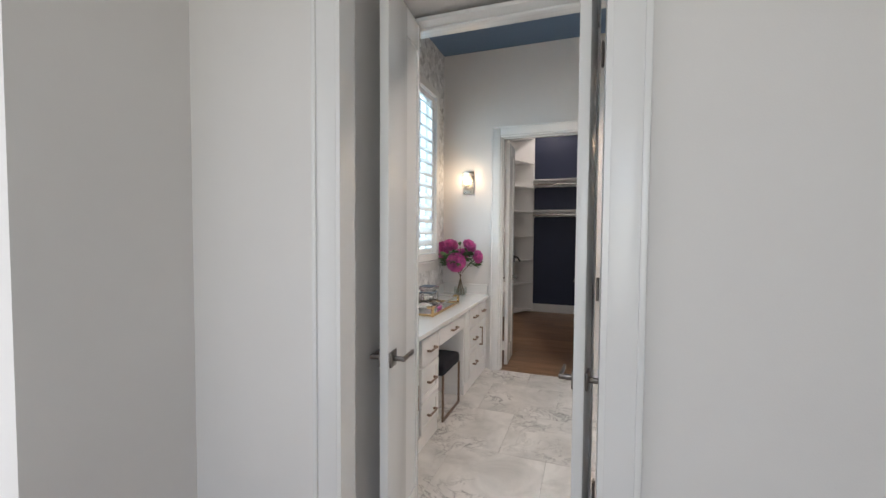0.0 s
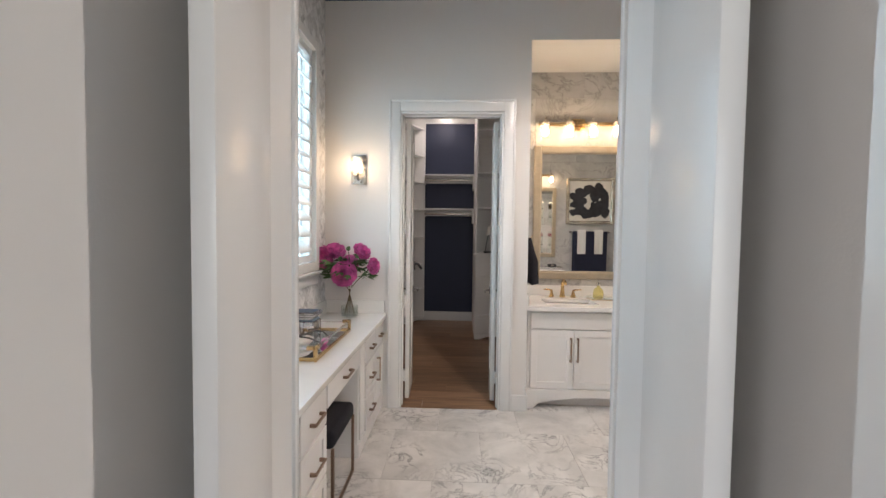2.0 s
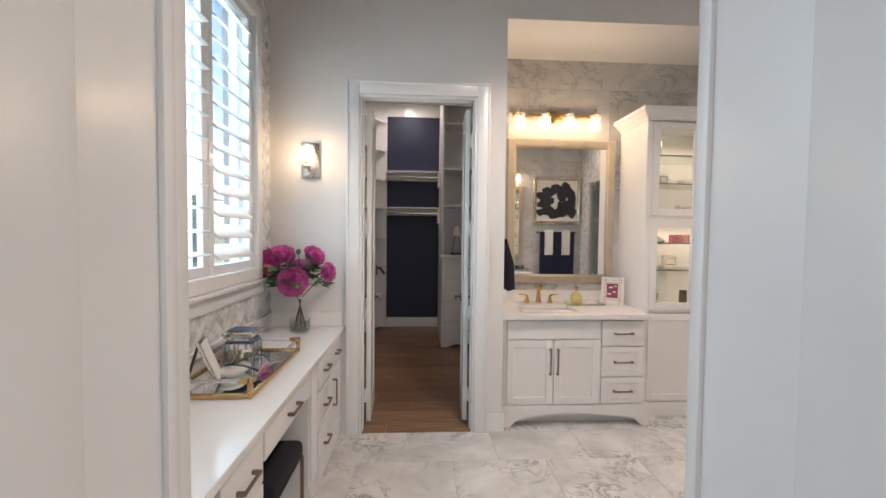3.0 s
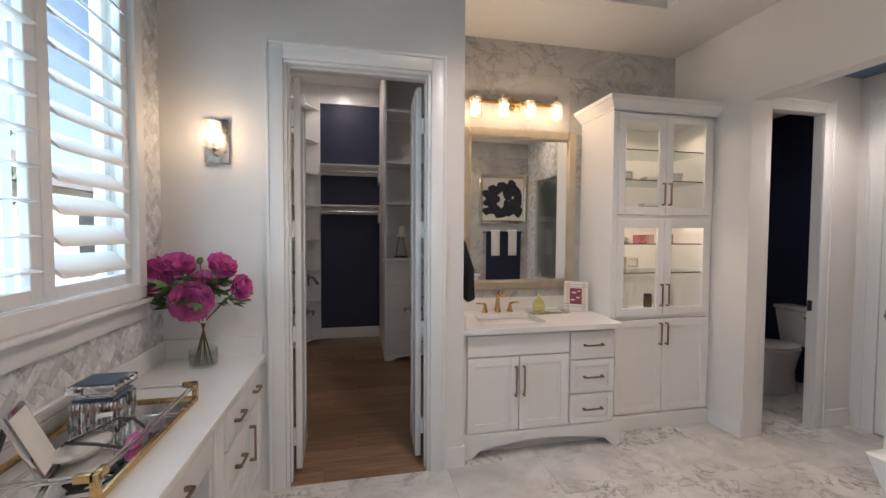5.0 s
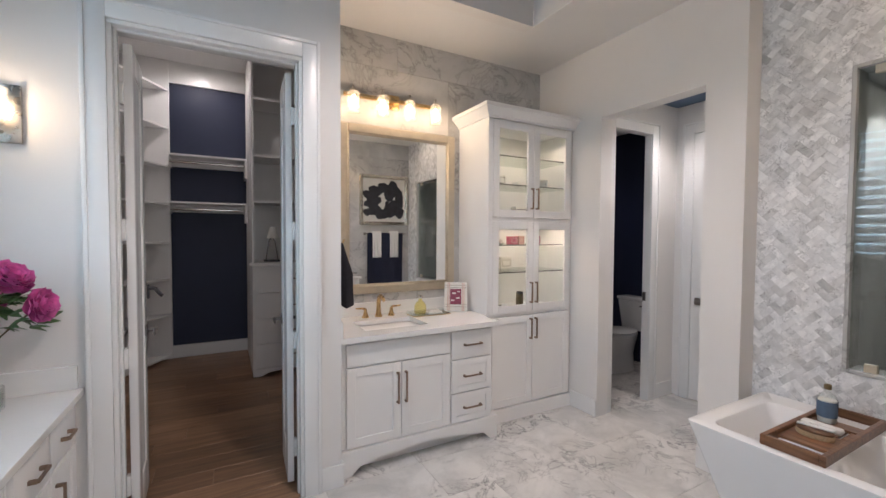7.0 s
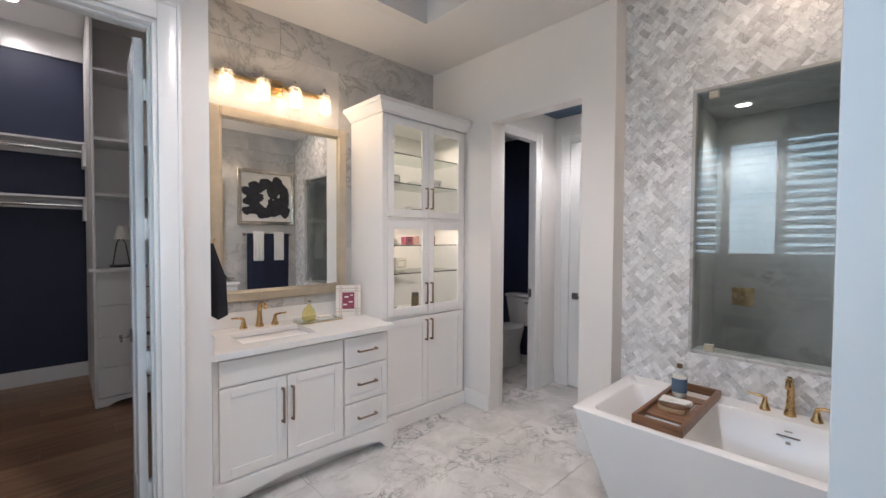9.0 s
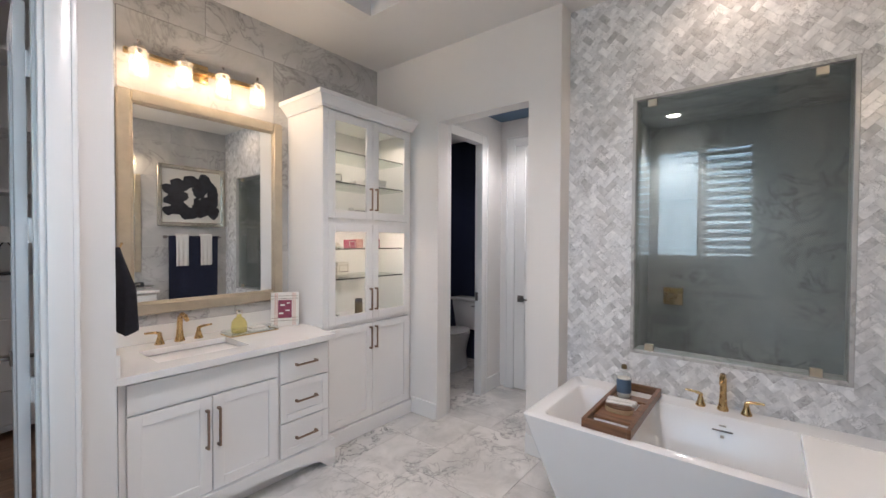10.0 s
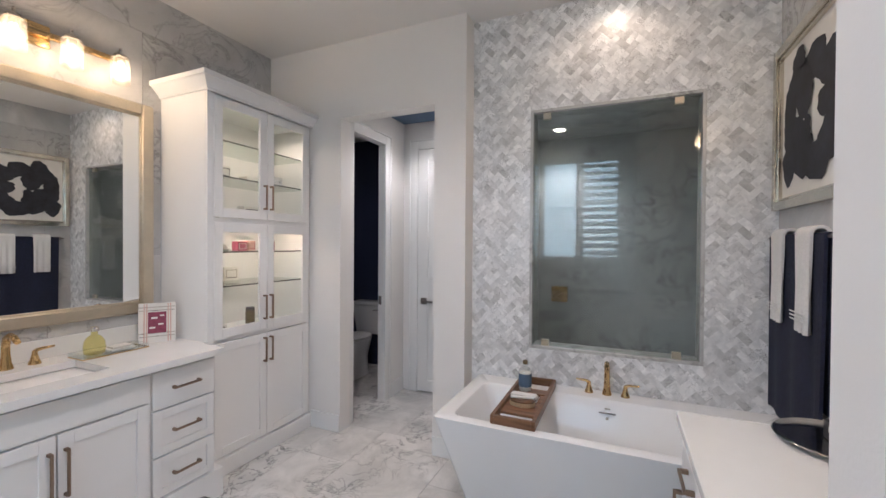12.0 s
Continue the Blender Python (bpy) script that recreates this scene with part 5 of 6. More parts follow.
carton("soap_box", 2.06, SY, 1.4095, 0.09, 0.06, 0.07, PINK, "red patterned soap box beside the cabinet side", PAPER)
carton("gift_box", 1.60, SY, 1.1895, 0.085, 0.07, 0.085, BLUSH, "stacked blush gift box", None)
carton("gift_box", 1.60, SY, 1.2755, 0.085, 0.07, 0.075, BLUSH, "stacked blush gift box", None)
carton("bath_set", 1.60, SY, 0.8625, 0.15, 0.08, 0.06, PAPER, "low white box with a dark printed border", CHARCOAL)
carton("bath_set", 1.605, SY, 0.9235, 0.12, 0.08, 0.075, PAPER, "white box with a dark printed border", CHARCOAL)
jar("amber_bottle", 1.93, SY, 0.8625, 0.03, 0.15, STEM, "brown bottle standing in the cabinet", CHARCOAL)
carton("glass_rack", 1.88, 4.8, 1.1895, 0.12, 0.05, 0.10, PAPER, "white rack at the back of the shelf", NICKEL)

# ---- freestanding tub ----
TB = thing("bathtub", (2.16, 2.26, 0), "white freestanding bathtub with tapered sides", "bathtub")
tbm = bmesh.new()


def rect(x0, x1, y0, y1, z, r=0.02, n=4):
    """A loop with rounded corners."""
    pts = []
    for cx, cy, a0 in ((x1 - r, y1 - r, 0), (x0 + r, y1 - r, 90), (x0 + r, y0 + r, 180), (x1 - r, y0 + r, 270)):
        for k in range(n + 1):
            a = radians(a0 + 90 * k / n)
            pts.append(tbm.verts.new((cx + r * math.cos(a), cy + r * math.sin(a), z)))
    return pts


TZ = 0.565
loops = [rect(1.95, 2.50, 1.58, 2.96, 0.0, 0.03), rect(1.782, 2.553, 1.40, 3.10, TZ - 0.014, 0.025), rect(1.780, 2.555, 1.398, 3.102, TZ - 0.004, 0.024), rect(1.786, 2.550, 1.404, 3.096, TZ, 0.02),
         rect(1.838, 2.405, 1.49, 3.015, TZ, 0.05), rect(1.848, 2.397, 1.50, 3.005, TZ - 0.01, 0.05), rect(1.93, 2.33, 1.72, 2.83, 0.16, 0.07), rect(1.97, 2.29, 1.80, 2.75, 0.12, 0.07)]
for a, b in zip(loops, loops[1:]):
    for k in range(len(a)):
        tbm.faces.new((a[k], a[(k + 1) % len(a)], b[(k + 1) % len(b)], b[k]))
tbm.faces.new(loops[0])
tbm.faces.new(loops[-1])
part("shell", tbm, ACRYLIC, TB, "", 35)
part("overflow_slot", bxs((2.376, 2.386, 2.225, 2.315, 0.492, 0.497)), PEWTER, TB, "thin overflow slot")
part("maker_mark", bxs((2.385, 2.3875, 2.255, 2.285, 0.515, 0.522)), NICKEL, TB, "small pale mark")
part("lower_mark", bxs((2.365, 2.376, 2.262, 2.278, 0.462, 0.474)), NICKEL, TB, "small pale mark")
faucet("tub_faucet", (2.497, 2.277, TZ), -90, "brushed gold deck-mounted tub faucet with two levers", 1.22)
# teak caddy across the tub
CD = thing("bath_caddy", (2.13, 2.70, TZ), "slatted teak bath caddy across the tub", "bath tray")
kx0, kx1, ky0, ky1 = 1.815, 2.50, 2.575, 2.80
kz = TZ + 0.001
for y in (ky0, ky1 - 0.02):
    part("side_rail", bxs((kx0, kx1, y, y + 0.02, kz, kz + 0.045), bevel=0.003), TEAK, CD)
for x in (kx0, kx1 - 0.02):
    part("end_rail", bxs((x, x + 0.02, ky0 + 0.02, ky1 - 0.02, kz, kz + 0.045), bevel=0.003), TEAK, CD)
part("board", bxs((1.93, 2.12, ky0 + 0.021, ky1 - 0.021, kz + 0.012, kz + 0.026), bevel=0.002), TEAK, CD, "solid teak board")
part("board", bxs((2.25, 2.33, ky0 + 0.021, ky1 - 0.021, kz + 0.012, kz + 0.026), bevel=0.002), TEAK, CD, "solid teak board")
for k in range(5):
    part("slat", bxs((2.13, 2.24, ky0 + 0.03 + 0.034 * k, ky0 + 0.052 + 0.034 * k, kz + 0.012, kz + 0.024), bevel=0.002), TEAK, CD)
part("cross_bar", bxs((1.855, 1.875, ky0 + 0.021, ky1 - 0.021, kz + 0.012, kz + 0.026), bevel=0.002), TEAK, CD)
LB = thing("lotion_bottle", (2.28, 2.725, kz + 0.027), "clear bottle with a slate-blue label and cork", "bottle")
part("bottle", lathe([(0.034, 0), (0.038, 0.006), (0.038, 0.115), (0.028, 0.135), (0.014, 0.142), (0.014, 0.165)], (2.28, 2.725, kz + 0.0265), 22), VASEGLASS, LB, "clear glass", True)
part("soap", lathe([(0.033, 0.004), (0.035, 0.008), (0.035, 0.11)], (2.28, 2.725, kz + 0.0265), 20), PAPER, LB, "pale bath salt", True)
part("label", lathe([(0.0385, 0.03), (0.0385, 0.105)], (2.28, 2.725, kz + 0.0265), 22, False), LABELBLUE, LB, "slate-blue label", True)
part("stopper", lathe([(0.0145, 0.160), (0.0145, 0.178), (0.012, 0.182)], (2.28, 2.725, kz + 0.0265), 14), STEM, LB, "cork stopper", 30)
BR = thing("body_brush", (2.06, 2.70, kz + 0.027), "wooden body brush with pale bristles and strap", "brush")
part("bristles", moved(lathe([(0.055, 0.0), (0.058, 0.012), (0.055, 0.022)], (0, 0, 0), 24), pose(2.05, 2.69, kz + 0.027) @ Matrix.Diagonal((0.75, 1.2, 1, 1))), BRISTLE, BR, "tan bristles", 30)
part("back", moved(lathe([(0.055, 0.022), (0.056, 0.03), (0.045, 0.038)], (0, 0, 0), 24), pose(2.05, 2.69, kz + 0.0275) @ Matrix.Diagonal((0.75, 1.2, 1, 1))), TEAK, BR, "wooden back", 30)
part("strap", moved(bxs((-0.012, 0.012, -0.062, 0.062, 0.039, 0.045), bevel=0.002), pose(2.05, 2.69, kz + 0.028, 0, 0, 10)), WHITETOWEL, BR, "white strap")
solo("folded_cloth", bxs((2.14, 2.19, 2.63, 2.78, kz + 0.0245, kz + 0.052), bevel=0.012, seg=3), WHITETOWEL, "rolled white face cloth on the caddy", "cloth", "", 50)

# ---- shower window ----
SW = thing("window_2", (XH, (GY0 + GY1) / 2, GZ0), "fixed shower glass set in a stone-trimmed opening", "window", "", "structure")
FS = Face((XH, 0, 0), (0, -1, 0), (-1, 0, 0))
part("window_frame", merged(FS.ring(-GY1 - 0.001, -GY0 + 0.001, GZ0 - 0.001, GZ1 + 0.001, 0.018, -0.15, 0.004, 0.002)), SLAB, SW, "grey stone lining")
gp_ = part("pane", bxs((XH + 0.028, XH + 0.038, GY0 + 0.018, GY1 - 0.018, GZ0 + 0.018, GZ1 - 0.018)), SMOKE, SW, "tinted shower glass")
gp_.visible_shadow = False
for y in (GY0 + 0.13, GY1 - 0.10):
    for z in (GZ0 + 0.018, GZ1 - 0.058):
        part("clip", bxs((XH + 0.018, XH + 0.048, y - 0.024, y + 0.024, z, z + 0.04), bevel=0.002), CHAMPAGNE, SW, "dull gold glass clip")
VL = thing("shower_valve", (4.42, 2.82, 0.93), "square brushed gold shower valve with lever", "shower valve")
part("plate", bxs((4.408, 4.4195, 2.737, 2.907, 0.848, 1.018), bevel=0.005, seg=3), BRASS, VL, "gold square plate", 40)
part("lever", merged(moved(lathe([(0.03, 0), (0.026, 0.04), (0.02, 0.05)], (0, 0, 0), 18), pose(4.408, 2.822, 0.933, 0, -90, 0)), tube([(4.36, 2.822, 0.933), (4.35, 2.797, 0.953), (4.345, 2.772, 0.958)], [0.011, 0.009, 0.007], 8)), BRASS, VL, "", 40)


def downlight(x, y, z, label="lit recessed ceiling downlight"):
    t = thing("downlight", (x, y, z), label, "ceiling light", "downlights")
    part("trim", lathe([(0.055, -0.001), (0.075, -0.001), (0.076, -0.006), (0.055, -0.008)], (x, y, z), 28, False), TRIM, t, "white ring", True)
    d = part("diffuser", lathe([(0.0545, -0.0015), (0.0545, -0.004)], (x, y, z), 28), DISC, t, "glowing disc")
    d.visible_shadow = False


downlight(2.30, 2.25, ZL)
downlight(4.02, 2.78, 2.61)
downlight(-0.485, 7.13, 3.5)
downlight(-0.485, 5.55, 3.5)
downlight(3.0, 3.75, 2.67)
# assumed fixture over the toilet, itself never in view
downlight(3.1, 4.95, 2.72)
# added fixture to go with the room's fill spot
downlight(0.6, 3.0, ZT)

# ---- second vanity along the door wall ----
V2 = thing("vanity_cabinet", (0.93, 1.72, 0), "white shaker vanity cabinet beside the bathtub", "cabinet")
FV2 = Face((0, 1.977, 0), (-1, 0, 0), (0, 1, 0))
part("body", bxs((XE + 0.004, 1.528, YS + 0.001, 1.976, 0.10, 0.823)), CAB, V2)
part("plinth", bxs((XE + 0.01, 1.52, YS + 0.02, 1.92, 0, 0.0995)), CAB, V2)
for u0, u1 in ((-1.522, -1.106), (-1.100, -0.726), (-0.720, -0.345)):
    drawer(V2, FV2, u0, u1, 0.652, 0.812, False, 0.14)
    cupboard(V2, FV2, u0, u1, 0.115, 0.642, u0 + 0.035, 0.53, 0.16)
solo("vanity_countertop", bxs((XE + 0.002, 1.551, YS + 0.0005, 2.014, 0.831, 0.865), bevel=0.004), QUARTZ, "white quartz top of the second vanity", "countertop")
FSW = Face((0, YS, 0), (-1, 0, 0), (0, 1, 0))
M2 = thing("wall_mirror", (1.03, YS, 1.06), "rectangular mirror in a champagne-coloured frame", "mirror")
part("frame", FSW.ring(-1.515, -0.55, 1.05, 2.30, 0.068, 0.0005, 0.030, 0.008), CHAMPAGNE, M2, "brushed champagne frame", 40)
part("glass", FSW.boxes((-1.45, -0.615, 1.115, 2.235, 0.001, 0.012)), MIRROR, M2, "mirror glass")
light_bar(FSW, (-1.39, -1.17, -0.95), 2.515, "vanity_light", (1.17, YS, 2.5), "brushed gold vanity bar with clear glass shades")
TY = thing("round_tray", (1.45, 1.60, 0.865), "round silver tray on the second vanity", "tray")
part("plate", lathe([(0.12, 0.001), (0.15, 0.012), (0.16, 0.02), (0.156, 0.022), (0.145, 0.014), (0.118, 0.005)], (1.45, 1.60, 0.865), 36), CHROME, TY, "polished silver plate", True)
BX = thing("black_box", (1.44, 1.57, 0.870), "black box on the silver tray", "box")
part("box", bxs((1.37, 1.50, 1.51, 1.62, 0.8725, 0.930), bevel=0.003), CHARCOAL, BX)
part("label", bxs((1.41, 1.46, 1.621, 1.622, 0.900, 0.920)), NICKEL, BX, "pale label")

# picture and towels on the marble wall
PC = thing("framed_picture", (2.11, YS, 1.65), "abstract dark blossom print in a silver-leaf frame", "picture")
px0, px1, pz0, pz1 = 1.69, 2.535, 1.65, 2.475
part("frame", merged(FSW.ring(-px1, -px0, pz0, pz1, 0.045, 0.0005, 0.042, 0.004), FSW.ring(-px1 + 0.045, -px0 - 0.045, pz0 + 0.045, pz1 - 0.045, 0.012, 0.0005, 0.030, 0.002)), SILVERLEAF, PC, "silver-leaf frame", 30)
part("sheet", FSW.boxes((-px1 + 0.05, -px0 - 0.05, pz0 + 0.05, pz1 - 0.05, 0.0005, 0.012)), PAPER, PC, "white print")
BLOBS = ((0.14, 0.62, 0.10, 0.07), (0.30, 0.70, 0.12, 0.09), (0.50, 0.78, 0.13, 0.08), (0.72, 0.74, 0.12, 0.10), (0.86, 0.60, 0.07, 0.10), (0.80, 0.42, 0.12, 0.09), (0.86, 0.22, 0.08, 0.09), (0.66, 0.26, 0.12, 0.10), (0.46, 0.18, 0.13, 0.08),
         (0.28, 0.28, 0.11, 0.10), (0.16, 0.42, 0.09, 0.07), (0.28, 0.50, 0.12, 0.06), (0.10, 0.22, 0.06, 0.06), (0.62, 0.60, 0.09, 0.08), (0.58, 0.40, 0.05, 0.06), (0.70, 0.88, 0.07, 0.05))
for i, (u, v, ru, rv) in enumerate(BLOBS):
    bm = bmesh.new()
    w, h = px1 - px0 - 0.1, pz1 - pz0 - 0.1
    pts = []
    for k in range(22):
        a = 2 * math.pi * k / 22
        q = 1 + 0.12 * math.sin(3 * a + i) + 0.06 * math.sin(7 * a + 2 * i)
        pts.append(bm.verts.new((px0 + 0.05 + w * (u + ru * 1.42 * q * math.cos(a)), YS + 0.0126 + 0.0004 * i, pz0 + 0.05 + h * (v + rv * 1.42 * q * math.sin(a)))))
    f = bm.faces.new(pts)
    e = bmesh.ops.extrude_face_region(bm, geom=[f])
    for vv in e["geom"]:
        if isinstance(vv, bmesh.types.BMVert):
            vv.co.y += 0.0003
    part("ink_shape", bm, INK, PC, "dark ink shape")
TBAR = thing("towel_bar", (2.1, YS, 1.50), "dark towel bar on the marble wall", "towel bar")
part("rod", tube([(1.76, YS + 0.06, 1.505), (2.47, YS + 0.06, 1.505)], 0.008, 12), PEWTER, TBAR, "", True)
for x in (1.78, 2.45):
    part("bracket", merged(bxs((x - 0.02, x + 0.02, YS + 0.0005, YS + 0.01, 1.485, 1.525), bevel=0.002), tube([(x, YS + 0.009, 1.505), (x, YS + 0.06, 1.505)], 0.008, 10)), PEWTER, TBAR, "", 30)


def draped(name, x0, x1, ybar, ztop, drop, r, thick, mat, label, seed, hem=False):
    """A towel folded over a bar, with soft folds."""
    bm = bmesh.new()
    nu, rows = 18, []
    path = []
    for k in range(13):
        path.append((ybar + r, ztop - drop + (drop - 0.0) * k / 12, k / 12))
    for k in range(1, 8):
        a = math.pi * k / 8
        path.append((ybar + r * math.cos(a), ztop + r * math.sin(a), 1.0))
    for k in range(10):
        path.append((ybar - r, ztop - drop * 0.8 * k / 9, 1.0))
    for y, z, s in path:
        row = []
        for i in range(nu + 1):
            u = i / nu
            fold = 0.010 * (1 - s) * math.sin(5.5 * u * math.pi + seed) + 0.004 * (1 - s) * math.sin(13 * u + seed)
            row.append(bm.verts.new((x0 + (x1 - x0) * u - 0.012 * (1 - s) * math.sin(seed), y + (fold if y > ybar else 0), z)))
        rows.append(row)
    for a, b in zip(rows, rows[1:]):
        for i in range(nu):
            bm.faces.new((a[i], a[i + 1], b[i + 1], b[i]))
    bmesh.ops.recalc_face_normals(bm, faces=list(bm.faces))
    bmesh.ops.solidify(bm, geom=list(bm.faces), thickness=thick)
    if hem:
        for h in (0.05, 0.065, 0.08):
            hb = tube([(x0 + 0.002, ybar + r + thick + 0.001, ztop - drop + h), (x1 - 0.002, ybar + r + thick + 0.001, ztop - drop + h)], 0.003, 6)
            bm = merged(bm, hb)
    return solo(name, bm, mat, label, "towel", "", 60)


draped("bath_towel", 1.81, 2.42, YS + 0.06, 1.505, 0.84, 0.016, 0.012, NAVYTOWEL, "thick navy bath towel folded over the bar", 1.2)
draped("hand_towel", 1.885, 2.035, YS + 0.06, 1.515, 0.40, 0.034, 0.012, WHITETOWEL, "folded white hand towel over the navy towel", 0.0, True)
draped("hand_towel", 2.185, 2.335, YS + 0.06, 1.515, 0.40, 0.034, 0.012, WHITETOWEL, "folded white hand towel over the navy towel", 0.0, True)

# ---- toilet ----
TL = thing("toilet", (3.25, 4.68, 0), "white two-piece toilet with closed lid", "toilet")


def oval_loft(rows, steps=28):
    """Stacked ovals (cx, cy, rx, ry, z)."""
    bm = bmesh.new()
    rings = [[bm.verts.new((cx + rx * math.cos(2 * math.pi * k / steps), cy + ry * math.sin(2 * math.pi * k / steps), z)) for k in range(steps)] for cx, cy, rx, ry, z in rows]
    for a, b in zip(rings, rings[1:]):
        for k in range(steps):
            bm.faces.new((a[k], a[(k + 1) % steps], b[(k + 1) % steps], b[k]))
    bm.faces.new(rings[0][::-1])
    bm.faces.new(rings[-1])
    return bm


part("bowl", oval_loft([(3.18, 4.70, 0.25, 0.135, 0.0), (3.18, 4.70, 0.24, 0.125, 0.03), (3.18, 4.70, 0.225, 0.12, 0.18), (3.175, 4.70, 0.235, 0.15, 0.28), (3.17, 4.70, 0.245, 0.18, 0.36), (3.17, 4.70, 0.25, 0.185, 0.40)]), PORCELAIN, TL, "", True)
part("seat", oval_loft([(3.165, 4.70, 0.255, 0.19, 0.402), (3.165, 4.70, 0.258, 0.192, 0.415), (3.165, 4.70, 0.255, 0.19, 0.42)]), PORCELAIN, TL, "", 40)
part("lid", oval_loft([(3.165, 4.70, 0.25, 0.186, 0.424), (3.165, 4.70, 0.252, 0.188, 0.44), (3.165, 4.70, 0.22, 0.16, 0.447)]), PORCELAIN, TL, "", 40)
tank = bxs((3.43, 3.612, 4.50, 4.90, 0.40, 0.745), bevel=0.015, seg=3)
for v in tank.verts:
    taper = 0.86 + 0.14 * min(1, (v.co.z - 0.40) / 0.3)
    v.co.y = 4.70 + (v.co.y - 4.70) * taper
    v.co.x = 3.612 + (v.co.x - 3.612) * (0.75 + 0.25 * min(1, (v.co.z - 0.40) / 0.3))
part("tank", tank, PORCELAIN, TL, "", 40)
part("tank_lid", bxs((3.42, 3.614, 4.49, 4.91, 0.746, 0.782), bevel=0.008), PORCELAIN, TL, "", 40)
part("flush_lever", tube([(3.431, 4.54, 0.70), (3.415, 4.54, 0.70), (3.41, 4.60, 0.695)], 0.006, 8), CHROME, TL, "", True)

TL.location = (3.67, 4.92, 0)

# ---- closet fittings ----
def closet_shelving():
    t = thing("closet_corner_shelves", (-1.05, 7.5, 0), "tall white angled corner shelving, mostly empty", "shelving")
    m = pose(-0.80, 7.66, 0, 0, 0, 241)
    for z in (0.04, 0.53, 0.95, 1.38, 1.83, 2.27, 2.71, 3.15):
        part("shelf", moved(bxs((0.02, 0.76, -0.34, -0.004, z - 0.011, z + 0.011), bevel=0.002), m), CAB, t)
    part("upright", moved(bxs((0.0, 0.019, -0.35, 0.004, 0, 3.49)), m), CAB, t)
    part("upright", moved(bxs((0.761, 0.78, -0.35, 0.004, 0, 3.49)), m), CAB, t)
    part("back", moved(bxs((0.30, 0.761, -0.36, -0.341, 0, 3.49)), m), CAB, t)
    part("back", bxs((-1.58, -0.803, 7.640, 7.679, 0, 3.49)), CAB, t)


closet_shelving()
CT2 = thing("closet_tower", (0.32, 6.75, 0), "white closet tower with drawers below open shelves", "cabinet")
TF, TX0, TX1 = 6.50, 0.0, 0.80                          # fronts look south
FCL = Face((0, TF + 0.02, 0), (1, 0, 0), (0, -1, 0))
part("side_panel", bxs((TX0, TX0 + 0.02, TF, TF + 0.45, 0.0, 3.49), bevel=0.002), CAB, CT2)
part("side_panel", bxs((TX1 - 0.02, TX1, TF, TF + 0.45, 0.0, 3.49), bevel=0.002), CAB, CT2)
part("back_panel", bxs((TX0 + 0.02, TX1 - 0.02, TF + 0.43, TF + 0.448, 0.0, 3.49)), CAB, CT2)
part("dresser_top", bxs((TX0 - 0.03, TX1 + 0.02, TF - 0.04, TF - 0.001, 1.165, 1.192), bevel=0.004), CAB, CT2, "white dresser top")
part("dresser_body", bxs((TX0 + 0.021, TX1 - 0.021, TF + 0.021, TF + 0.429, 0.07, 1.19)), CAB, CT2)
for v0, v1 in ((0.875, 1.155), (0.605, 0.868), (0.340, 0.598), (0.085, 0.333)):
    d = part("drawer", FCL.slab(TX0 + 0.022, TX1 - 0.022, v0, v1, 0.02), CAB, CT2)
    part("handle", FCL.pull((TX0 + TX1) / 2, (v0 + v1) / 2, 0.14, False), BRONZE, d, "bronze bar pull")
toe = bmesh.new()
toe_cols = []
for k in range(13):
    u = k / 12
    z = 0.0 if u < 0.09 or u > 0.91 else 0.022 + 0.025 * math.sin(math.pi * (u - 0.09) / 0.82)
    toe_cols.append([toe.verts.new((TX0 + 0.021 + (TX1 - TX0 - 0.042) * u, yy, zz)) for yy in (TF, TF + 0.018) for zz in (z, 0.075)])
for a, b in zip(toe_cols, toe_cols[1:]):
    for p, q in ((0, 1), (1, 3), (3, 2), (2, 0)):
        toe.faces.new((a[p], a[q], b[q], b[p]))
part("toe_board", toe, CAB, CT2, "white arched toe board")
for z in (1.82, 2.29, 2.87, 3.38):
    part("shelf", bxs((TX0 + 0.021, TX1 - 0.021, TF + 0.005, TF + 0.429, z - 0.012, z + 0.012), bevel=0.002), CAB, CT2)
structure("wall_closet_return", bxs((TX0 + 0.004, 1.5, TF + 0.455, 7.655, 0, 3.49)), WALL, "white closet wall behind the shelving tower", "wall")
LM = thing("wire_lamp", (0.20, 6.62, 1.19), "small dark wire lamp with a white shade", "lamp")
part("base", bxs((0.12, 0.28, 6.58, 6.68, 1.1905, 1.212), bevel=0.004), CHARCOAL, LM)
part("frame", merged(tube([(0.14, 6.62, 1.21), (0.17, 6.62, 1.41), (0.20, 6.62, 1.46)], 0.005, 6), tube([(0.26, 6.62, 1.21), (0.23, 6.62, 1.41), (0.20, 6.62, 1.46)], 0.005, 6)), CHARCOAL, LM, "", True)
part("shade", lathe([(0.06, 0.0), (0.035, 0.12)], (0.21, 6.62, 1.44), 18), PAPER, LM, "", 40)
for zs, zr in ((2.375, 2.30), (1.84, 1.765)):
    t = thing("hanging_rail", (-0.3, 7.5, zr), "white closet shelf with a chrome hanging rod", "closet rail", "closet rails")
    part("shelf", bxs((-0.79, 0.003, 7.36, 7.678, zs - 0.01, zs + 0.01)), CAB, t)
    part("cleat", bxs((-0.79, 0.003, 7.655, 7.678, zs - 0.10, zs - 0.0105)), CAB, t)
    part("rod", tube([(-0.78, 7.40, zr), (0.0, 7.40, zr)], 0.016, 14), CHROME, t, "chrome rod", True)
    part("bracket", bxs((-0.022, 0.003, 7.37, 7.655, zs - 0.22, zs - 0.0105)), CAB, t)
    part("bracket", bxs((-0.80, -0.782, 7.37, 7.655, zs - 0.12, zs - 0.0105)), CAB, t)

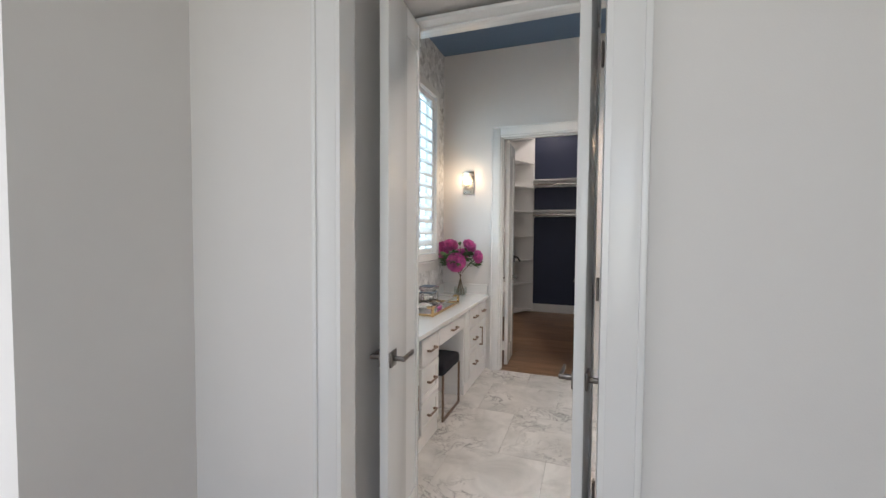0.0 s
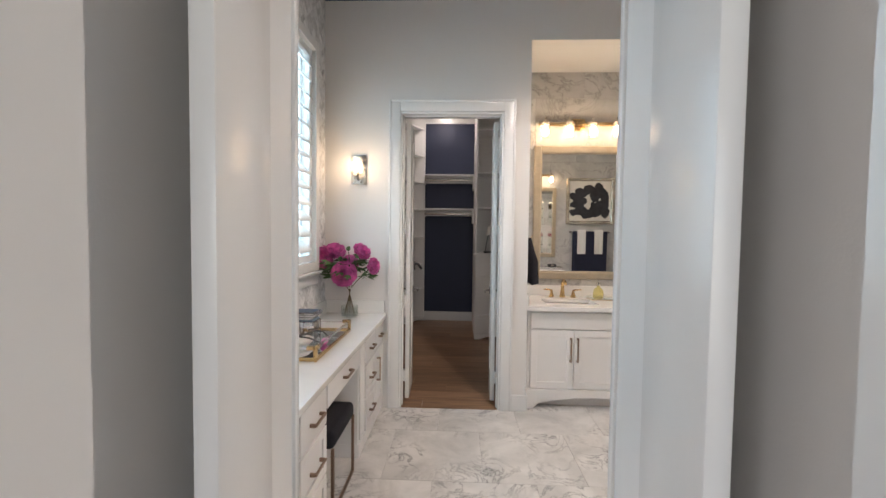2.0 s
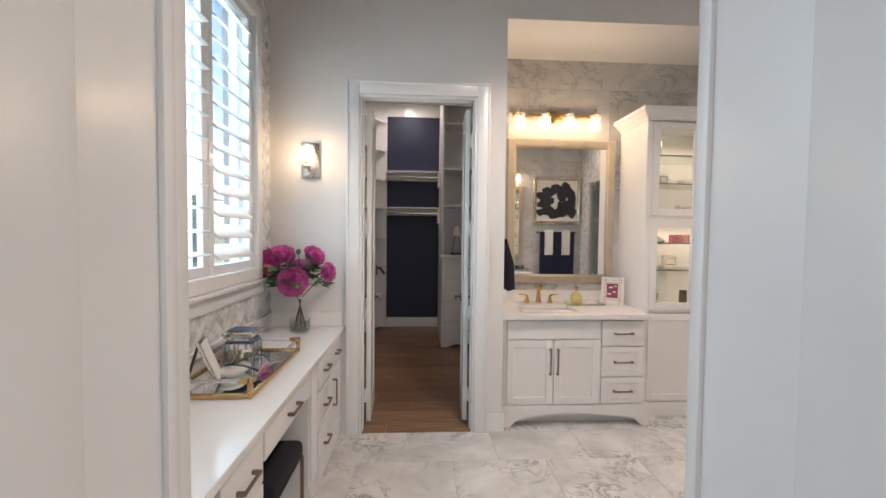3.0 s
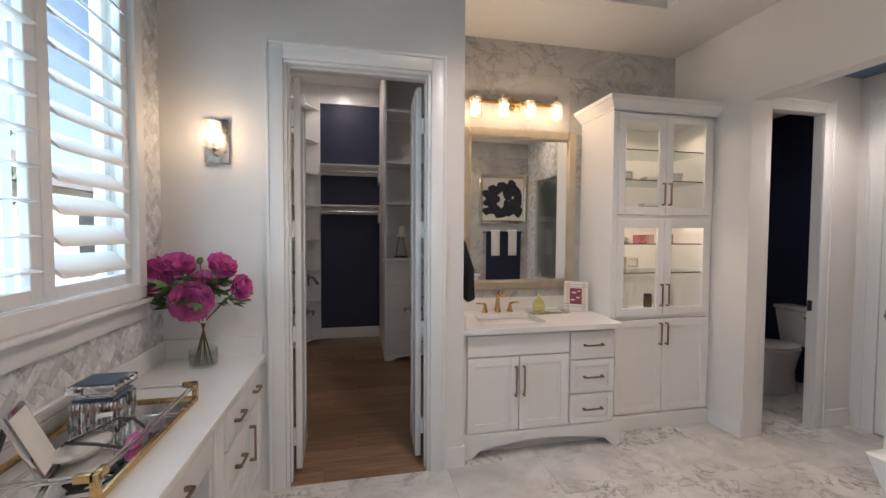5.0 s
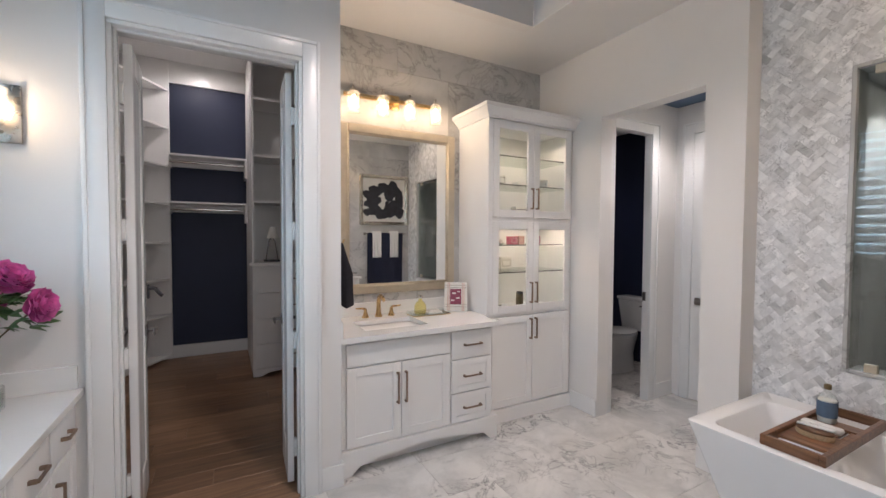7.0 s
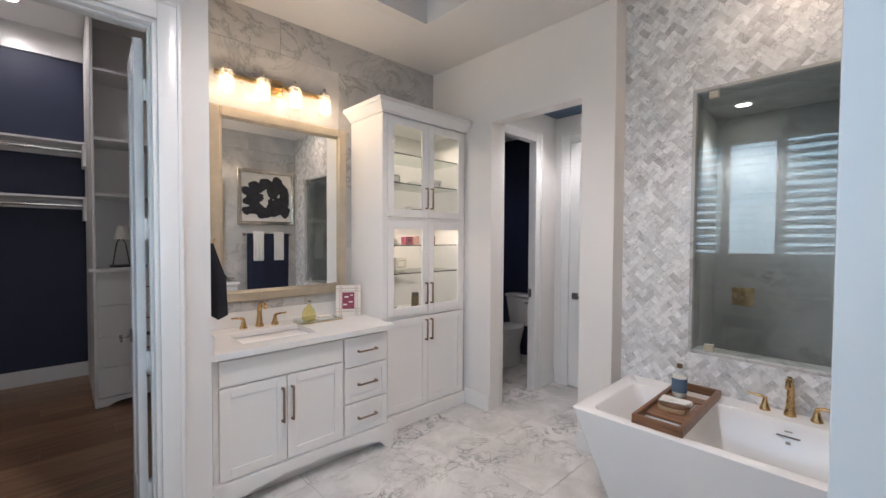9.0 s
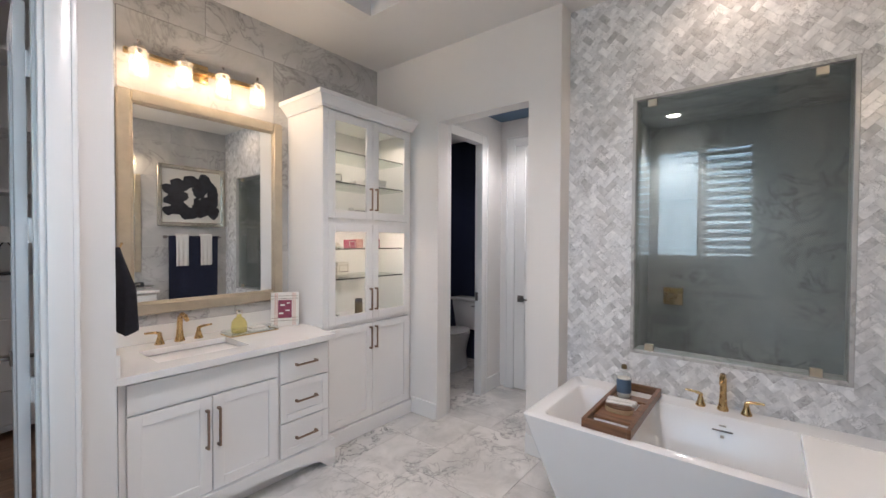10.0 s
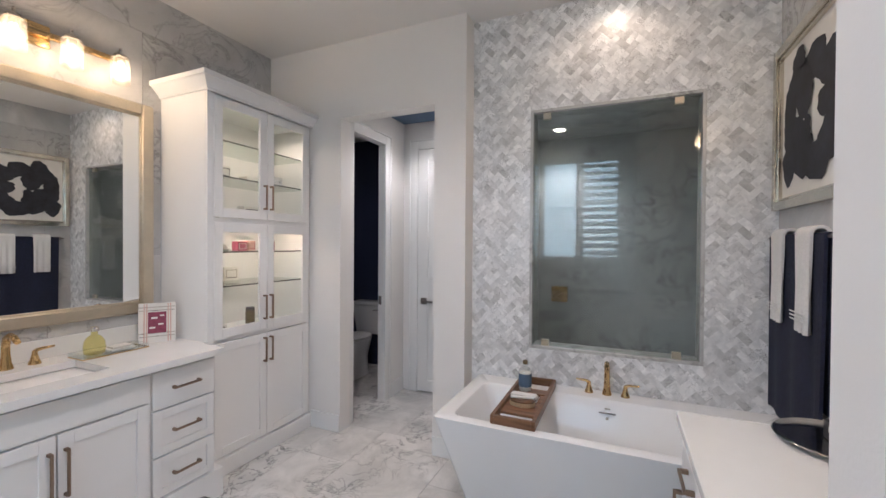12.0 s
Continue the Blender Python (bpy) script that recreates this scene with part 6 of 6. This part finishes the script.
# ---- pieces: closet planks ----
rp = random.Random(5)
plank_meshes = {}
FLC = bpy.data.objects["floor_closet"]


def piece(name, key, dims, at, mat, parent, bevel=0.0015, turn=None):
    """An object of its own on a shared box mesh."""
    if key not in plank_meshes:
        a, b, c = dims
        plank_meshes[key] = mesh_of(name, bxs((-a / 2, a / 2, -b / 2, b / 2, -c, 0), bevel=bevel, seg=1), mat)
    ob = new(name, plank_meshes[key])
    ob.matrix_basis = (Matrix.Translation(at) @ turn) if turn else Matrix.Translation(at)
    ob.parent = parent
    return ob


y = YE + 0.005
while y < 7.65:
    x = -1.5 - rp.uniform(0, 1.0)
    while x < 1.4:
        L = rp.choice((0.9, 1.2, 1.6))
        if x + L > -1.55 and x < 1.45:
            c0, c1 = max(x, -1.58), min(x + L, 1.48)
            if y < YE + WT:
                c0, c1 = max(c0, CX0 + 0.019), min(c1, CX1 - 0.019)
            if c1 - c0 > 0.12:
                piece("plank", ("p", round(c1 - c0, 3)), (c1 - c0 - 0.002, 0.178, 0.006), ((c0 + c1) / 2, y + 0.09, 0.0), OAK, FLC)
        x += L
    y += 0.18

# ---- pieces: marble floor tiles ----
FLR = bpy.data.objects["floor"]


def tile_run(u0, u1, v0, v1, su, sv, place, stagger=0.5, start=0.0):
    """Tiles in running bond over a rectangle; place(u, v, w, h) puts one."""
    v, row = v0, 0
    while v < v1 - 0.004:
        h = min(sv, v1 - v)
        u = u0 + start - (su * stagger if row % 2 else 0)
        while u < u1 - 0.004:
            a, b = max(u, u0), min(u + su, u1)
            if b - a > 0.01:
                place(a, b, v, v + h)
            u += su
        v += sv
        row += 1


def floor_tile(a, b, c, d):
    key = ("f", round(b - a, 3), round(d - c, 3))
    piece("tile", key, (b - a - 0.002, d - c - 0.002, 0.006), ((a + b) / 2, (c + d) / 2, 0.0), FLOOR, FLR, 0.001)


tile_run(XL, XH, YS, YE, 0.61, 0.61, floor_tile, 0.5, -0.25)
tile_run(XA, X1, YE, YB, 0.61, 0.61, floor_tile, 0.5, -0.1)
tile_run(XH, 4.04, 3.17, 5.6, 0.61, 0.61, floor_tile, 0.5, -0.1)
tile_run(X1, XH, YE, YB, 0.61, 0.61, floor_tile)

# ---- pieces: large marble wall tiles ----
WA, WS, WW = bpy.data.objects["wall_alcove"], bpy.data.objects["wall_vanity_south"], bpy.data.objects["wall_west"]


def slab_at(parent, axis, plane, sign):
    """Wall tiles whose face lies in a plane; axis is the plane's normal."""
    def put(a, b, c, d):
        w, h = b - a - 0.002, d - c - 0.002
        key = ("s", axis, round(w, 3), round(h, 3))
        if key not in plank_meshes:
            bm = bxs((-w / 2, w / 2, -0.006, 0.006, -h / 2, h / 2)) if axis == "y" else bxs((-0.006, 0.006, -w / 2, w / 2, -h / 2, h / 2))
            plank_meshes[key] = mesh_of("tile", bm, SLAB)
        ob = new("tile", plank_meshes[key])
        cpos = ((a + b) / 2, plane + sign * 0.006, (c + d) / 2) if axis == "y" else (plane + sign * 0.006, (a + b) / 2, (c + d) / 2)
        ob.location = cpos
        ob.parent = parent
        return ob
    return put


tile_run(XA, X1, 0.0, ZL, 0.915, 0.46, slab_at(WA, "y", YB, 1), 0.5, -0.3)
tile_run(XE, XH + 0.012, 0.0, ZL, 0.915, 0.46, slab_at(WS, "y", YS, -1), 0.5, -0.3)

# ---- pieces: herringbone mosaic ----
WH = bpy.data.objects["wall_tub"]
ML, MW = 0.074, 0.037


def clip(poly, test, cross):
    out = []
    for p, q in zip(poly, poly[1:] + poly[:1]):
        if test(p):
            out.append(p)
        if test(p) != test(q):
            out.append(cross(p, q))
    return out


def half(poly, i, limit, keep_less):
    f = (lambda p: p[i] <= limit) if keep_less else (lambda p: p[i] >= limit)
    def cut(p, q):
        s = (limit - p[i]) / (q[i] - p[i])
        return tuple(a + (b - a) * s for a, b in zip(p, q))
    return clip(poly, f, cut)


def mosaic_prism(polys, plane, inward):
    """Flat stone pieces in a plane x = plane, 12 mm thick, each a hair proud or sunk."""
    bm = bmesh.new()
    for poly in polys:
        cy, cz = sum(p[0] for p in poly) / len(poly), sum(p[1] for p in poly) / len(poly)
        lift = 0.0003 * math.sin(917 * cy + 431 * cz)
        ty, tz_ = 0.012 * math.sin(613 * cy + 277 * cz), 0.012 * math.sin(389 * cy - 823 * cz)
        a = [bm.verts.new((plane + lift + ty * (p[0] - cy) + tz_ * (p[1] - cz), p[0], p[1])) for p in poly]
        b = [bm.verts.new((plane + inward * 0.0118, p[0], p[1])) for p in poly]
        bm.faces.new(a)
        for i in range(len(a)):
            bm.faces.new((a[i], a[(i + 1) % len(a)], b[(i + 1) % len(a)], b[i]))
    return bm


def herringbone(y0, y1, z0, z1, hole):
    """Herringbone pieces at 45 degrees over a rectangle with one opening."""
    out, c45, g = [], math.sqrt(0.5), 0.0003
    h0, h1, k0, k1 = hole
    for i in range(-120, 120):
        for j in range(-46, 46):
            bu, bv = i * MW, i * MW + j * 2 * ML
            for q in ((bu, bv, bu + ML, bv + MW), (bu + ML, bv + MW - ML, bu + ML + MW, bv + MW)):
                corners = [(q[0] + g, q[1] + g), (q[2] - g, q[1] + g), (q[2] - g, q[3] - g), (q[0] + g, q[3] - g)]
                poly = [((y0 + y1) / 2 + c45 * (u - v), 1.6 + c45 * (u + v)) for u, v in corners]
                if max(p[0] for p in poly) < y0 or min(p[0] for p in poly) > y1 or max(p[1] for p in poly) < z0 or min(p[1] for p in poly) > z1:
                    continue
                for ii, lim, less in ((0, y0, False), (0, y1, True), (1, z0, False), (1, z1, True)):
                    poly = half(poly, ii, lim, less) if len(poly) > 2 else []
                if len(poly) < 3:
                    continue
                if max(p[0] for p in poly) > h0 and min(p[0] for p in poly) < h1 and max(p[1] for p in poly) > k0 and min(p[1] for p in poly) < k1:
                    outs = [half(poly, 0, h0, True), half(poly, 0, h1, False)]
                    inner = half(poly, 0, h0, False)
                    inner = half(inner, 0, h1, True) if len(inner) > 2 else []
                    if len(inner) > 2:
                        outs += [half(inner, 1, k0, True), half(inner, 1, k1, False)]
                    out += [o for o in outs if len(o) > 2]
                else:
                    out.append(poly)
    return out


pieces = herringbone(YS + 0.0005, YJ, 0.30, ZL, (GY0 - 0.002, GY1 + 0.002, GZ0 - 0.002, GZ1 + 0.002))
near = sorted(pieces, key=lambda p: abs(sum(a[0] for a in p) / len(p) - 2.9) + 0.3 * abs(sum(a[1] for a in p) / len(p) - 1.5))
for poly in near[:300]:
    ob = new("mosaic_tile", mesh_of("mosaic_tile", mosaic_prism([poly], XH, 1), MOSAIC))
    ob.parent = WH
ob = new("mosaic_tiles", mesh_of("mosaic_tiles", mosaic_prism(near[300:], XH, 1), MOSAIC))
ob.parent = WH
tagged(ob, "marble herringbone mosaic", "", "", "stuff")
pieces = herringbone(YD, YE - 0.0005, DZ, ZT, (WY0, WY1, WZ0, WZ1))
near = sorted(pieces, key=lambda p: abs(sum(a[0] for a in p) / len(p) - 3.6) + abs(sum(a[1] for a in p) / len(p) - 1.1))
for poly in near[:200]:
    ob = new("mosaic_tile", mesh_of("mosaic_tile", mosaic_prism([poly], XL, -1), MOSAIC))
    ob.parent = WW
ob = new("mosaic_tiles", mesh_of("mosaic_tiles", mosaic_prism(near[200:], XL, -1), MOSAIC))
ob.parent = WW
tagged(ob, "marble herringbone mosaic", "", "", "stuff")
